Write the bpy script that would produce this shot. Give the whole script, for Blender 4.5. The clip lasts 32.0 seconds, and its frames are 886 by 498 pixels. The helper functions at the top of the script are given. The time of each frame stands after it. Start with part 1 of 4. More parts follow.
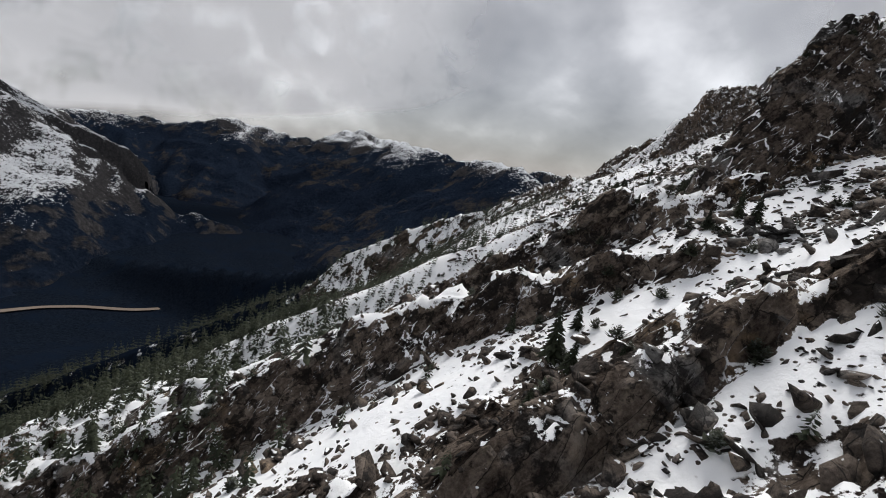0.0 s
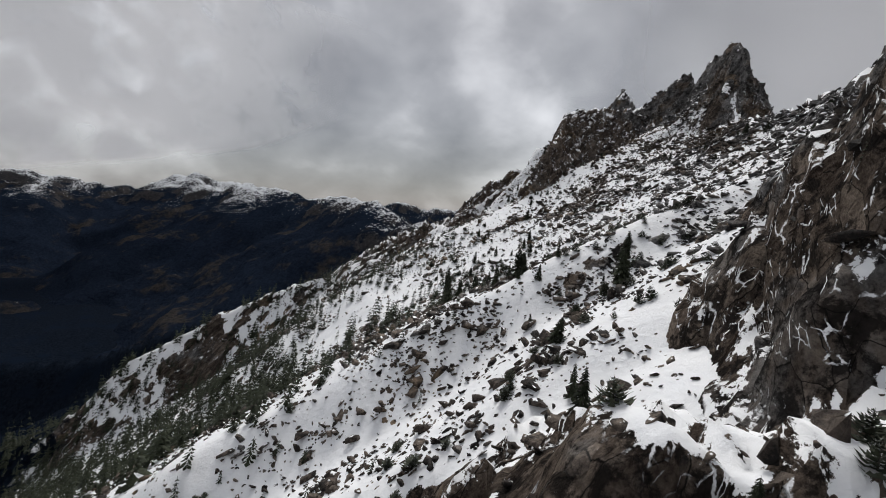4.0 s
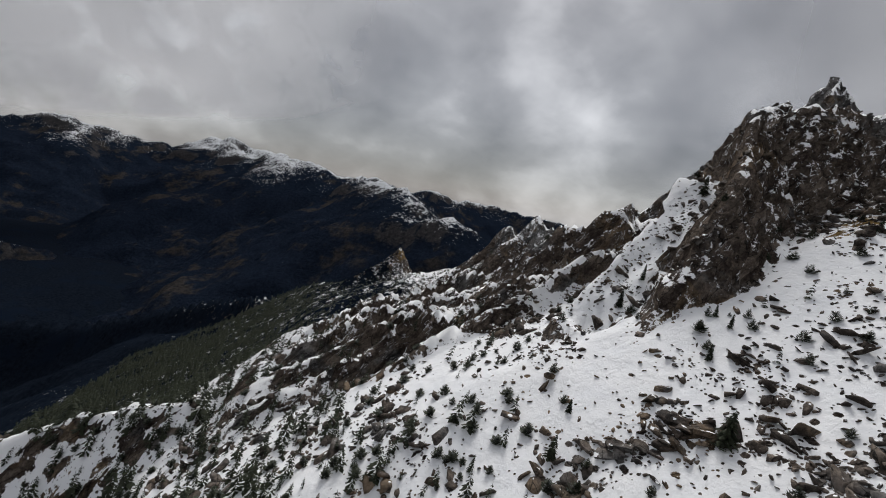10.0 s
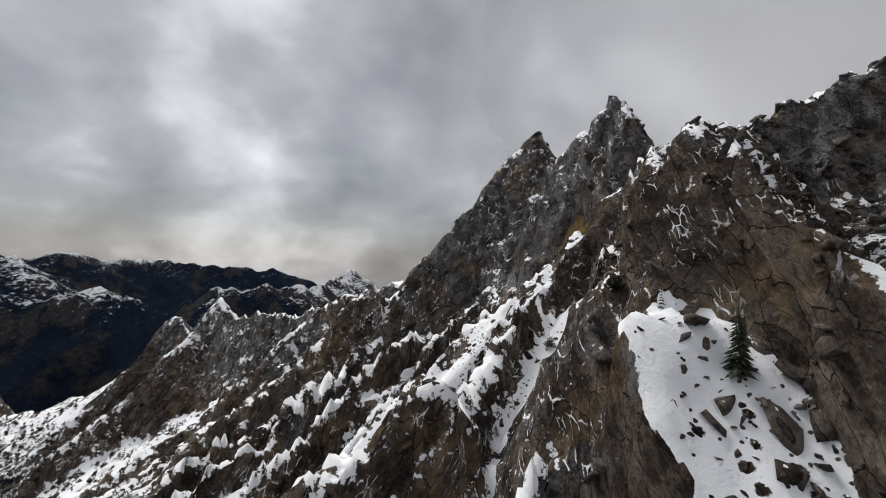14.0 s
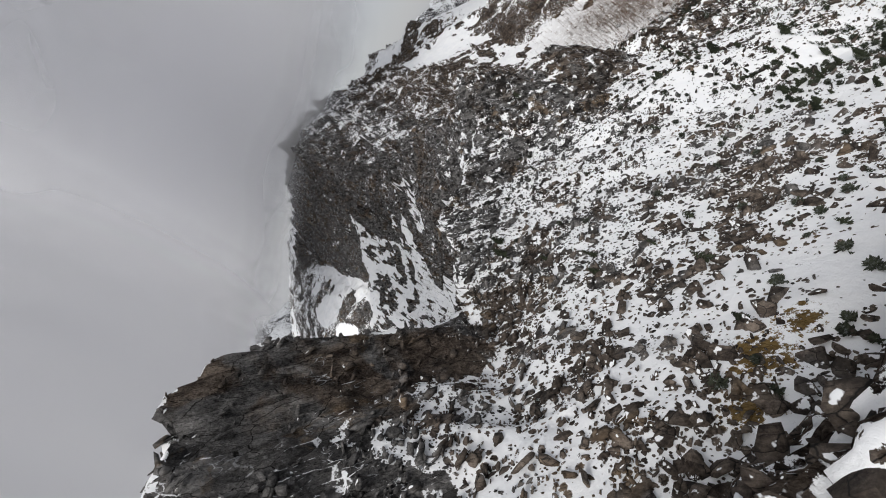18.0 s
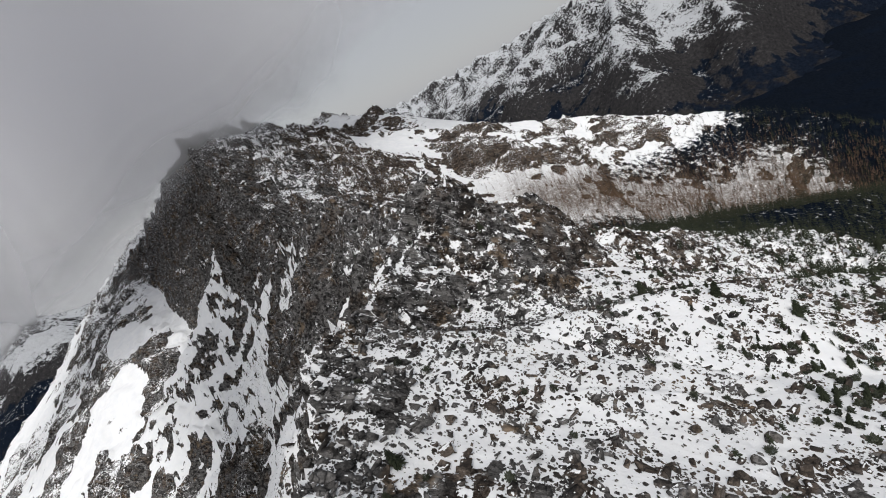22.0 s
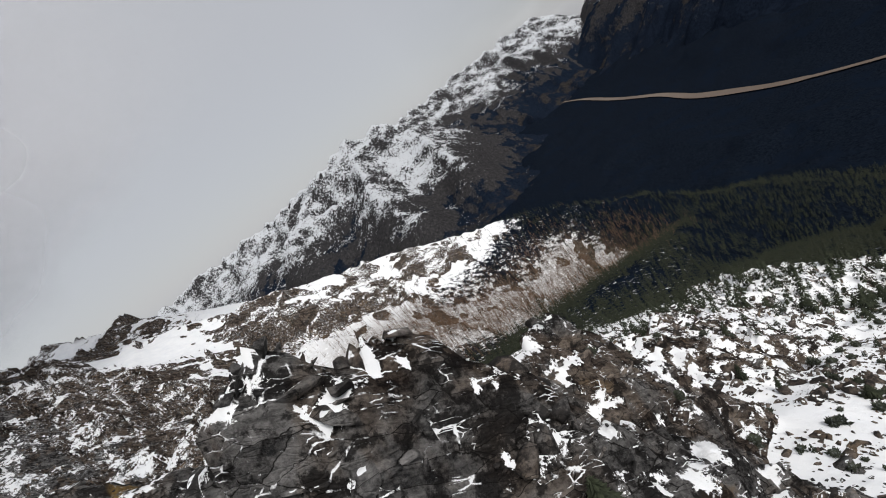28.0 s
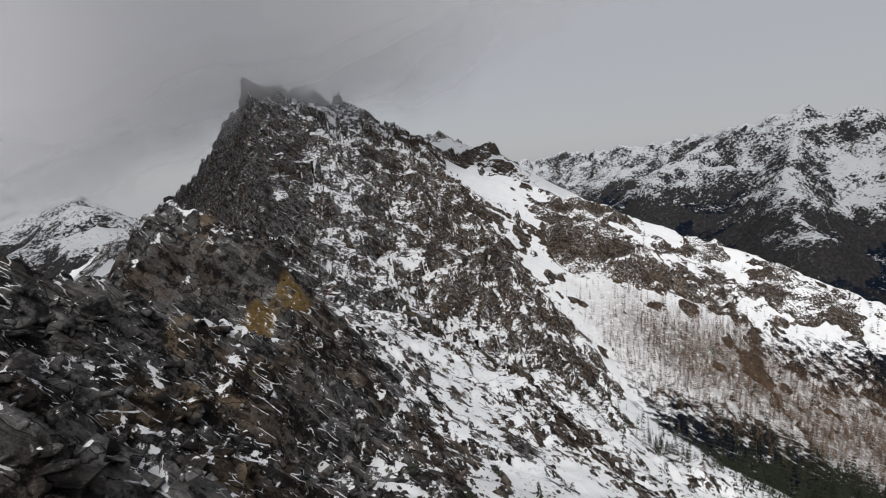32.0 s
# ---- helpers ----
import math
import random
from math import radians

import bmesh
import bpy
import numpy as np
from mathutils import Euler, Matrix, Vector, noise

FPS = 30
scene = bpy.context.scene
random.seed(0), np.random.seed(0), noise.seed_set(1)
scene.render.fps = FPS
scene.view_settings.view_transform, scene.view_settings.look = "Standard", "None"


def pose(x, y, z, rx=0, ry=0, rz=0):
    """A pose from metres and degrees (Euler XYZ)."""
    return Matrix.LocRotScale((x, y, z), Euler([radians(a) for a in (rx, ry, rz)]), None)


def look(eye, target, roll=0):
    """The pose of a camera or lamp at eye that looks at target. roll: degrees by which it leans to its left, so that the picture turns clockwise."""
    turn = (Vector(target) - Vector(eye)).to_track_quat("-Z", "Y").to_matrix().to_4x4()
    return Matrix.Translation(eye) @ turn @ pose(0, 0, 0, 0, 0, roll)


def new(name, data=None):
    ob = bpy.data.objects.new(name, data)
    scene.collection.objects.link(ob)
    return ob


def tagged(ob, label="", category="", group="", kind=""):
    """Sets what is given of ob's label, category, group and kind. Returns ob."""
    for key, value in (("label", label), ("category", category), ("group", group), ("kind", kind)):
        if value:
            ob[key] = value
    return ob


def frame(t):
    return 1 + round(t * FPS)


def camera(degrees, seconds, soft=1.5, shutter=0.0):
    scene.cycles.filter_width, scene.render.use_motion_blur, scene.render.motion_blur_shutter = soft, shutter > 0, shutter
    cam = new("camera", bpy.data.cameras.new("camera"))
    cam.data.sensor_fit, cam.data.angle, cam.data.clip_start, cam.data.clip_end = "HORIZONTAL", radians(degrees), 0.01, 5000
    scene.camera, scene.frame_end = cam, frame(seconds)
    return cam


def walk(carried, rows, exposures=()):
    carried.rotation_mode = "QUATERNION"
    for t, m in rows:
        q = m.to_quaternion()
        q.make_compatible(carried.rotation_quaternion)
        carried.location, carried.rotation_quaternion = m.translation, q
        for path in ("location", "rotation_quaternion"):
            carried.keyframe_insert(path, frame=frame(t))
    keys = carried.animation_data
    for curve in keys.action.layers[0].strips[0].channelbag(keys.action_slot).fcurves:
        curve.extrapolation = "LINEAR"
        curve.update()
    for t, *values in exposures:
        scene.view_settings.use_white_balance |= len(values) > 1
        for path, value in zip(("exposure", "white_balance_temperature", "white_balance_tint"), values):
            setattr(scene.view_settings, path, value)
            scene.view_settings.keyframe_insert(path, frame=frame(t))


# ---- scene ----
# ---- camera ----
cam = camera(87.6, 32.0, soft=1.0)
ROWS = [
    (0, -0.00, -0.00, 0.00, 79.66, -8.22, 1.49),
    (0.5, -0.21, 7.68, 0.33, 80.59, -7.38, -0.61),
    (1, 0.00, 15.17, 0.58, 82.64, -5.80, -4.76),
    (1.5, 0.67, 22.70, 1.01, 84.59, -4.18, -10.01),
    (2, 2.05, 30.35, 2.18, 86.32, -2.72, -15.76),
    (2.5, 4.16, 37.98, 3.69, 86.96, -1.99, -19.36),
    (3, 6.74, 45.38, 5.22, 86.92, -1.99, -19.74),
    (3.5, 9.90, 52.76, 6.58, 86.26, -2.88, -17.68),
    (4, 12.66, 60.42, 9.07, 85.42, -3.54, -16.08),
    (4.5, 14.98, 68.51, 12.88, 84.42, -3.94, -15.13),
    (5, 17.42, 76.87, 16.59, 83.49, -4.41, -14.43),
    (5.5, 20.51, 85.32, 18.79, 82.84, -5.24, -13.58),
    (6, 24.11, 93.75, 19.78, 82.40, -6.35, -12.52),
    (6.5, 27.13, 102.72, 20.58, 82.05, -8.78, -10.23),
    (7, 29.96, 112.05, 21.42, 81.73, -11.51, -7.65),
    (7.5, 32.66, 121.48, 22.15, 82.01, -12.55, -6.52),
    (8, 34.90, 130.99, 22.96, 82.39, -12.86, -6.31),
    (8.5, 37.04, 140.50, 23.84, 82.54, -12.75, -6.65),
    (9, 39.09, 150.04, 24.85, 82.85, -12.37, -7.70),
    (9.5, 41.09, 159.65, 26.27, 83.31, -11.36, -9.93),
    (10, 43.47, 169.06, 27.77, 83.66, -10.23, -12.08),
    (10.5, 45.72, 178.06, 29.48, 83.81, -9.40, -14.00),
    (11, 48.41, 187.43, 31.41, 83.88, -9.04, -16.67),
    (11.5, 51.75, 197.03, 33.40, 83.92, -8.56, -20.82),
    (12, 55.61, 206.65, 35.39, 84.21, -8.64, -23.78),
    (12.5, 60.21, 216.29, 37.21, 85.42, -8.80, -27.95),
    (13, 65.06, 225.75, 39.07, 86.48, -7.76, -32.96),
    (13.5, 70.43, 235.08, 41.19, 89.22, -5.48, -40.38),
    (14, 76.76, 244.10, 44.06, 92.12, -1.51, -49.59),
    (14.5, 84.46, 252.20, 48.08, 94.89, 4.97, -61.62),
    (15, 92.70, 258.92, 52.74, 96.65, 13.01, -75.58),
    (15.5, 100.66, 263.80, 57.55, 96.92, 21.68, -91.43),
    (16, 108.21, 267.60, 62.26, 94.84, 30.24, -109.27),
    (16.5, 115.38, 269.49, 67.14, 89.55, 38.21, -130.63),
    (17, 122.27, 270.00, 72.32, 83.22, 45.39, -152.82),
    (17.5, 128.34, 268.44, 76.51, 74.02, 51.42, -173.84),
    (18, 133.40, 265.46, 79.71, 59.63, 55.32, 158.99),
    (18.5, 136.99, 260.78, 81.42, 48.77, 53.88, 136.00),
    (19, 138.69, 255.60, 82.56, 49.93, 49.42, 133.01),
    (19.5, 138.93, 249.63, 82.47, 57.55, 44.53, 139.17),
    (20, 138.12, 243.39, 81.80, 65.64, 36.53, 147.76),
    (20.5, 136.50, 236.52, 80.53, 67.72, 32.14, 151.06),
    (21, 134.33, 229.30, 78.86, 69.11, 28.60, 153.55),
    (21.5, 131.90, 221.67, 77.35, 69.68, 26.67, 154.90),
    (22, 129.46, 213.57, 75.99, 69.93, 25.67, 155.54),
    (22.5, 127.20, 205.31, 74.79, 70.53, 23.30, 156.75),
    (23, 125.39, 196.93, 73.64, 70.84, 22.34, 156.84),
    (23.5, 123.67, 188.03, 72.55, 71.10, 21.89, 156.03),
    (24, 122.02, 179.10, 71.44, 71.65, 21.70, 153.45),
    (24.5, 120.10, 169.98, 70.16, 72.37, 21.88, 150.57),
    (25, 118.26, 160.54, 68.76, 72.69, 22.68, 147.49),
    (25.5, 116.62, 151.74, 67.38, 73.55, 24.16, 143.43),
    (26, 114.72, 143.29, 65.96, 73.90, 26.62, 138.65),
    (26.5, 112.18, 134.92, 64.52, 73.82, 29.72, 132.93),
    (27, 109.12, 127.17, 63.28, 73.25, 32.63, 127.48),
    (27.5, 105.26, 120.57, 62.26, 72.43, 34.78, 123.40),
    (28, 101.03, 114.97, 61.23, 71.98, 35.64, 121.78),
    (28.5, 96.81, 110.24, 59.94, 72.48, 34.68, 123.71),
    (29, 92.04, 104.9, 58.24, 73.45, 32.57, 127.64),
    (29.5, 87.22, 100, 56.98, 75.01, 29.44, 133.9),
    (30, 83.11, 94.81, 55.99, 76.62, 25.56, 140.84),
    (30.5, 79.85, 88.94, 55.34, 78.01, 21.24, 147.88),
    (31, 77.09, 83.06, 54.84, 79.26, 16.34, 155.07),
    (31.5, 74.42, 76.76, 54.65, 79.89, 10.51, 163.03),
    (32, 71.91, 69.50, 54.84, 80.07, 4.53, 171.21),
]
EXPOSURES = [(0.0, 0.42), (1.5, 0.38), (3.0, 0.2), (6.0, 0.13), (9.0, 0.02), (13.0, 0.2), (15.5, 0.38), (17.5, 0.26), (19.0, 0.03), (20.0, 0.03), (23.0, 0.12), (27.0, 0.28), (30.0, 0.24), (32.0, 0.03)]
walk(cam, [(t, pose(x, y, z, rx, ry, rz)) for t, x, y, z, rx, ry, rz in ROWS], EXPOSURES)

# ---- sky and sun ----
SUN_YAW, SUN_UP = 20.0, 48.0


def node(tree, kind, at=(0, 0), **values):
    n = tree.nodes.new(kind)
    n.location = at
    for key, value in values.items():
        if key in n.inputs:
            n.inputs[key].default_value = value
    return n


def make_world():
    world = bpy.data.worlds.new("overcast_sky")
    scene.world = world
    world.use_nodes = True
    t = world.node_tree
    t.nodes.clear()
    link = t.links.new
    out = node(t, "ShaderNodeOutputWorld")
    back = node(t, "ShaderNodeBackground")
    sky = node(t, "ShaderNodeTexSky")
    sky.sky_type = "NISHITA"
    sky.sun_disc = False
    sky.sun_elevation = radians(SUN_UP)
    sky.sun_rotation = radians(SUN_YAW)
    dim = node(t, "ShaderNodeVectorMath")
    dim.operation = "SCALE"
    dim.inputs["Scale"].default_value = 0.10
    link(sky.outputs["Color"], dim.inputs[0])
    coord = node(t, "ShaderNodeTexCoord")
    split = node(t, "ShaderNodeSeparateXYZ")
    link(coord.outputs["Generated"], split.inputs[0])
    # the deck of cloud is a level sheet: its pattern shrinks towards the horizon
    lift = node(t, "ShaderNodeMath")
    lift.operation = "ABSOLUTE"
    link(split.outputs["Z"], lift.inputs[0])
    add = node(t, "ShaderNodeMath")
    add.operation = "ADD"
    add.inputs[1].default_value = 0.75
    link(lift.outputs[0], add.inputs[0])
    deck = node(t, "ShaderNodeVectorMath")
    deck.operation = "DIVIDE"
    comb = node(t, "ShaderNodeCombineXYZ")
    for k in "XYZ":
        link(add.outputs[0], comb.inputs[k])
    link(coord.outputs["Generated"], deck.inputs[0])
    link(comb.outputs[0], deck.inputs[1])
    big = node(t, "ShaderNodeTexNoise", Scale=2.6, Detail=3.0, Roughness=0.45, Distortion=0.1)
    small = node(t, "ShaderNodeTexNoise", Scale=7.0, Detail=4.0, Roughness=0.5, Distortion=0.15)
    link(deck.outputs[0], big.inputs["Vector"])
    link(deck.outputs[0], small.inputs["Vector"])
    mix = node(t, "ShaderNodeMix", Factor=0.30)
    link(big.outputs["Fac"], mix.inputs[2])
    link(small.outputs["Fac"], mix.inputs[3])
    ramp = node(t, "ShaderNodeValToRGB")
    e = ramp.color_ramp.elements
    e[0].position, e[0].color = 0.36, (0.20, 0.202, 0.215, 1)
    e[1].position, e[1].color = 0.68, (0.80, 0.805, 0.83, 1)
    m = ramp.color_ramp.elements.new(0.5)
    m.color = (0.36, 0.362, 0.378, 1)
    link(mix.outputs[0], ramp.inputs["Fac"])
    # it is thicker, seen edge on, towards the horizon
    edge = node(t, "ShaderNodeMapRange")
    edge.interpolation_type = "SMOOTHSTEP"
    for key, value in (("From Min", 0.02), ("From Max", 0.26), ("To Min", 0.74), ("To Max", 1.0)):
        edge.inputs[key].default_value = value
    link(split.outputs["Z"], edge.inputs["Value"])
    low = node(t, "ShaderNodeVectorMath")
    low.operation = "SCALE"
    link(ramp.outputs["Color"], low.inputs[0])
    link(edge.outputs[0], low.inputs["Scale"])
    # a smooth grey towards the ridge side, where the cloud stands close
    veil = node(t, "ShaderNodeMapRange")
    veil.inputs["From Min"].default_value = 0.25
    veil.inputs["From Max"].default_value = -0.55
    link(split.outputs["Y"], veil.inputs["Value"])
    close = node(t, "ShaderNodeMix")
    close.data_type = "RGBA"
    close.inputs[7].default_value = (0.42, 0.425, 0.445, 1)
    link(veil.outputs[0], close.inputs[0])
    link(low.outputs[0], close.inputs[6])
    # the open sky shows a little through the deck
    both = node(t, "ShaderNodeMix")
    both.data_type = "RGBA"
    both.inputs[0].default_value = 0.9
    link(dim.outputs[0], both.inputs[6])
    link(close.outputs[2], both.inputs[7])
    link(both.outputs[2], back.inputs["Color"])
    back.inputs["Strength"].default_value = 1.0
    link(back.outputs[0], out.inputs[0])
    lamp = bpy.data.lights.new("sun", "SUN")
    lamp.energy, lamp.angle, lamp.color = 2.4, radians(25), (1.0, 0.975, 0.94)
    d = Vector((math.sin(radians(SUN_YAW)) * math.cos(radians(SUN_UP)), math.cos(radians(SUN_YAW)) * math.cos(radians(SUN_UP)), math.sin(radians(SUN_UP))))
    sun = new("sun", lamp)
    sun.matrix_world = look(d * 300, (0, 0, 0))


make_world()

# ---- noise ----
def hash2(i, j, seed):
    h = (i.astype(np.int64) * 374761393 + j.astype(np.int64) * 668265263 + seed * 974634777) & 0xFFFFFFFF
    h = ((h ^ (h >> 13)) * 1274126177) & 0xFFFFFFFF
    return ((h ^ (h >> 16)) & 0xFFFF) / 65535.0


def vnoise(x, y, seed=0):
    i, j = np.floor(x), np.floor(y)
    u, v = x - i, y - j
    u, v = u * u * (3 - 2 * u), v * v * (3 - 2 * v)
    a, b = hash2(i, j, seed), hash2(i + 1, j, seed)
    c, d = hash2(i, j + 1, seed), hash2(i + 1, j + 1, seed)
    return (a + (b - a) * u) * (1 - v) + (c + (d - c) * u) * v - 0.5


def fbm(x, y, octaves=4, seed=0, gain=0.5):
    total, amp = np.zeros_like(x), 1.0
    for k in range(octaves):
        total += amp * vnoise(x, y, seed + 7 * k)
        x, y, amp = 1.63 * x + 1.21 * y + 3.1, -1.21 * x + 1.63 * y + 7.7, amp * gain
    return total


def ridged(x, y, octaves=4, seed=0):
    total, amp = np.zeros_like(x), 1.0
    for k in range(octaves):
        total += amp * (0.5 - np.abs(vnoise(x, y, seed + 5 * k)) * 2)
        x, y, amp = 1.63 * x + 1.21 * y + 3.1, -1.21 * x + 1.63 * y + 7.7, amp * 0.5
    return total


def facets(x, y, size, seed):
    """Broken planes: every cell of a scatter of points is a flat facet with its own tilt and height."""
    u, v = x / size, y / size
    i, j = np.floor(u), np.floor(v)
    best = np.full(x.shape, 1e9)
    out = np.zeros_like(x)
    for a in (-1, 0, 1):
        for b in (-1, 0, 1):
            p, q = i + a, j + b
            dx, dy = u - p - hash2(p, q, seed), v - q - hash2(p, q, seed + 1)
            d = dx * dx + dy * dy
            near = d < best
            best = np.where(near, d, best)
            h = dx * (hash2(p, q, seed + 2) - 0.5) * 2 + dy * (hash2(p, q, seed + 3) - 0.5) * 2 + 0.35 * (hash2(p, q, seed + 4) - 0.5)
            out = np.where(near, h, out)
    return out * size


def step(a, b, x):
    t = np.clip((x - a) / (b - a), 0, 1)
    return t * t * (3 - 2 * t)


# ---- the lie of the land ----
# Ridge lines: points of the crest, then the fall to each side (left, right of its way), near and far
CREST = [(-1400, 1500, -470), (-400, 1150, -330), (-130, 930, -190), (0, 770, -126), (60, 715, -90), (104, 668, -54), (111, 650, -44), (116, 632, -54), (140, 575, -40), (150, 535, -22),
         (156, 512, -10), (161, 496, 9), (168, 490, 14), (168, 476, 9), (170, 453, 25), (171, 435, 22), (172, 400, 25), (177, 345, 40), (184, 304, 67), (176, 295, 70), (173, 287, 75), (173, 281, 74), (172, 271, 66),
         (172, 261, 68), (173, 252, 73), (175, 243, 75), (176, 236, 75), (177, 231, 70), (175, 224, 73), (172, 215, 77), (168, 206, 77), (161, 199, 69), (154, 193, 57), (147, 184, 46), (142, 160, 44),
         (138, 137, 47), (122, 112, 41), (98, 90, 42), (95, 74, 38), (94, 58, 42), (95, 44, 46), (104, 25, 48), (107, 14, 46), (110, -2, 41), (109, -14, 46), (112, -32, 50), (120, -90, 38), (133, -170, 34), (141, -264, 41),
         (160, -340, 95), (176, -395, 136), (183, -417, 148), (168, -440, 152), (150, -480, 160), (100, -540, 152), (45, -594, 130), (8, -660, 104), (-80, -725, 78), (-140, -766, 95),
         (-100, -1100, 40), (100, -1800, 30), (300, -3200, 60), (300, -5200, 60)]
COL = [(-80, -725, 78), (-140, -766, 95), (-200, -800, 40), (-384, -833, -100), (-640, -785, -228), (-850, -730, -320)]
SPUR = [(45, -594, 130), (13, -487, 88), (-6, -400, 42), (-26, -318, -6), (-25, -172, -56), (-30, -90, -62)]
RIM = [(-60, -500, 55), (-162, -447, 8), (-293, -421, -47), (-430, -350, -112), (-541, -248, -170), (-600, -136, -236), (-650, -20, -310)]
FLANK = [(-1500, -330), (-1250, -190), (-1050, -30), (-950, 20), (-850, 50), (-700, 48), (-500, 46), (-390, 38), (-300, -10), (-210, -60), (-150, -63),
         (-80, -46), (0, -29), (45, -23), (62, -21), (85, -25), (116, -33), (150, -39), (200, -39), (228, -35), (250, -38), (262, -38), (276, -38), (290, -36), (300, -37), (320, -43), (346, -51), (380, -64), (420, -80), (470, -92),
         (560, -98), (582, -104), (650, -112), (780, -130), (1000, -160), (1500, -280), (3000, -400)]
RIVER = [(-4700, -2800), (-4060, -2020), (-3382, -1192), (-2388, -528), (-1870, -190), (-1480, 110), (-1260, 520), (-1005, 1012), (-808, 1108), (-587, 1247), (-250, 1420), (300, 1900), (900, 2500)]
# rock ribs and walls: crest points, fall left, fall right
RIBS = [
    ([(173, 280, 82), (172, 278, 81), (167, 274, 74), (158, 269, 65), (150, 264, 59), (140, 262, 51), (128, 263, 40)], 2.1, 2.3),
    ([(184, 304, 80), (178, 310, 71), (173, 315, 62), (162, 324, 45), (156, 327, 36), (154, 331, 38), (150, 335, 36), (143, 338, 26), (118, 350, 4)], 1.6, 1.5),
    ([(172, 250, 60), (150, 252, 62), (140, 255, 62), (132, 255, 60), (125, 254, 58), (117, 245, 46), (106, 234, 35), (98, 231, 25), (90, 227, 14)], 1.5, 1.9),
    ([(44, 77, 8), (52, 79, 22), (58, 82, 31), (66, 84, 34), (75, 85, 38), (80, 87, 46), (81.8, 88, 49.6), (83.4, 89.3, 52.6), (86, 89.5, 51), (90, 88.5, 55.6), (94, 87, 53.6), (98, 84, 49), (106, 88, 45), (118, 106, 43)], 1.8, 2.4),
    ([(82, 85, 46), (80, 77, 37), (78, 66, 29)], 1.6, 1.8),
    ([(112, -30, 51), (98, -22, 47), (89, -18, 41), (82, -20, 30), (66, -30, 4), (54, -36, -12)], 1.2, 1.1),
    ([(112, 275, 33), (108, 276, 31), (100, 278, 25), (90, 281, 17)], 1.6, 1.6),
    ([(182, 305, 72), (160, 301, 40), (140, 304, 24), (110, 312, 8)], 1.7, 1.4),
    ([(188, -454, 138), (222, -500, 134), (255, -560, 112), (300, -650, 94), (380, -760, 60), (480, -860, 20)], 2.2, 1.3),
    ([(-120, -375, 0), (-170, -349, -32), (-230, -330, -75)], 0.9, 0.9),
    ([(46, 70, 5), (37, 70, 2), (28, 75, 1), (20, 77, -6), (13, 78, -12), (-6, 75, -23), (-20, 74, -32), (-36, 72, -42)], 2.0, 0.5),
    ([(30, 52, -5), (17, 58, -10), (4, 66, -17), (-12, 63, -25), (-28, 61, -35), (-44, 58, -46)], 2.0, 0.6),
    ([(56, 28, 10), (42, 36, 3), (28, 36, -5), (14, 32, -12), (3, 27, -20)], 1.8, 0.7),
    ([(46, 16, 3), (32, 22, -6), (18, 20, -13)], 1.5, 0.8),
    ([(20, 268, -23), (-2, 277, -32), (-23, 281, -43), (-62, 284, -66)], 1.5, 1.1),
    ([(141, 348, 18), (120, 352, 4), (90, 350, -16), (50, 347, -40)], 1.3, 1.1),
    ([(174, 385, 28), (140, 388, 0), (90, 390, -32)], 1.3, 1.1),
    ([(170, 453, 28), (160, 450, 16), (130, 444, -10), (80, 440, -44)], 1.3, 1.1),
    ([(167, 491, 18), (161, 494, 13), (150, 492, -4), (130, 488, -20), (84, 476, -54)], 1.7, 1.5),
    ([(112, 654, -32), (108, 652, -36), (95, 650, -46), (60, 648, -72)], 1.6, 1.6),
    ([(171, 212, 81), (166, 204, 80), (161, 200, 73), (154, 196, 60)], 2.0, 2.7),
    ([(174, 222, 79), (172, 215, 80)], 2.4, 2.4),
    ([(174, 243, 76), (176, 237, 79), (174, 233, 73), (163, 232, 58)], 2.2, 2.0),
    ([(95, 46, 46), (90, 45, 44), (84, 40, 36), (76, 34, 24)], 1.5, 1.3),
    ([(104, 24, 49), (96, 16, 42), (85, 4, 30), (74, -8, 16)], 1.4, 1.3),
]

# snow couloirs between the walls: line of the bed and half its width
COULOIRS = [([(114, 252, 39), (111, 250, 35), (104, 246, 28), (97, 243, 21), (86, 238, 10)], 4.0), ([(166, 268, 66), (152, 277, 50), (134, 285, 34), (112, 288, 20), (88, 286, 4)], 2.6)]


def along(x, y, points):
    """Distance to a line of points, its height there, and the side (positive on the left of its way)."""
    best = np.full(x.shape, 1e18)
    height, side = np.zeros_like(x), np.zeros_like(x)
    for (x0, y0, *z0), (x1, y1, *z1) in zip(points, points[1:]):
        dx, dy = x1 - x0, y1 - y0
        s = np.clip(((x - x0) * dx + (y - y0) * dy) / (dx * dx + dy * dy), 0, 1)
        px, py = x - x0 - s * dx, y - y0 - s * dy
        d = px * px + py * py
        near = d < best
        best = np.where(near, d, best)
        if z0:
            height = np.where(near, z0[0] + s * (z1[0] - z0[0]), height)
        side = np.where(near, dx * py - dy * px, side)
    return np.sqrt(best), height, side


def fall(d, near, far, width):
    return far * d + (near - far) * width * (1 - np.exp(-d / width))


def smax(a, b, k):
    h = np.clip(0.5 + 0.5 * (a - b) / k, 0, 1)
    return b + (a - b) * h + k * h * (1 - h)


def wall_depth(y):
    """How far the bare rock reaches down the eastern side before the snow fans begin."""
    return np.interp(y, (-600, -345, -322, -245, -218, -40, -15, 95, 130), (30, 28, 54, 54, 9, 9, 19, 15, 6))


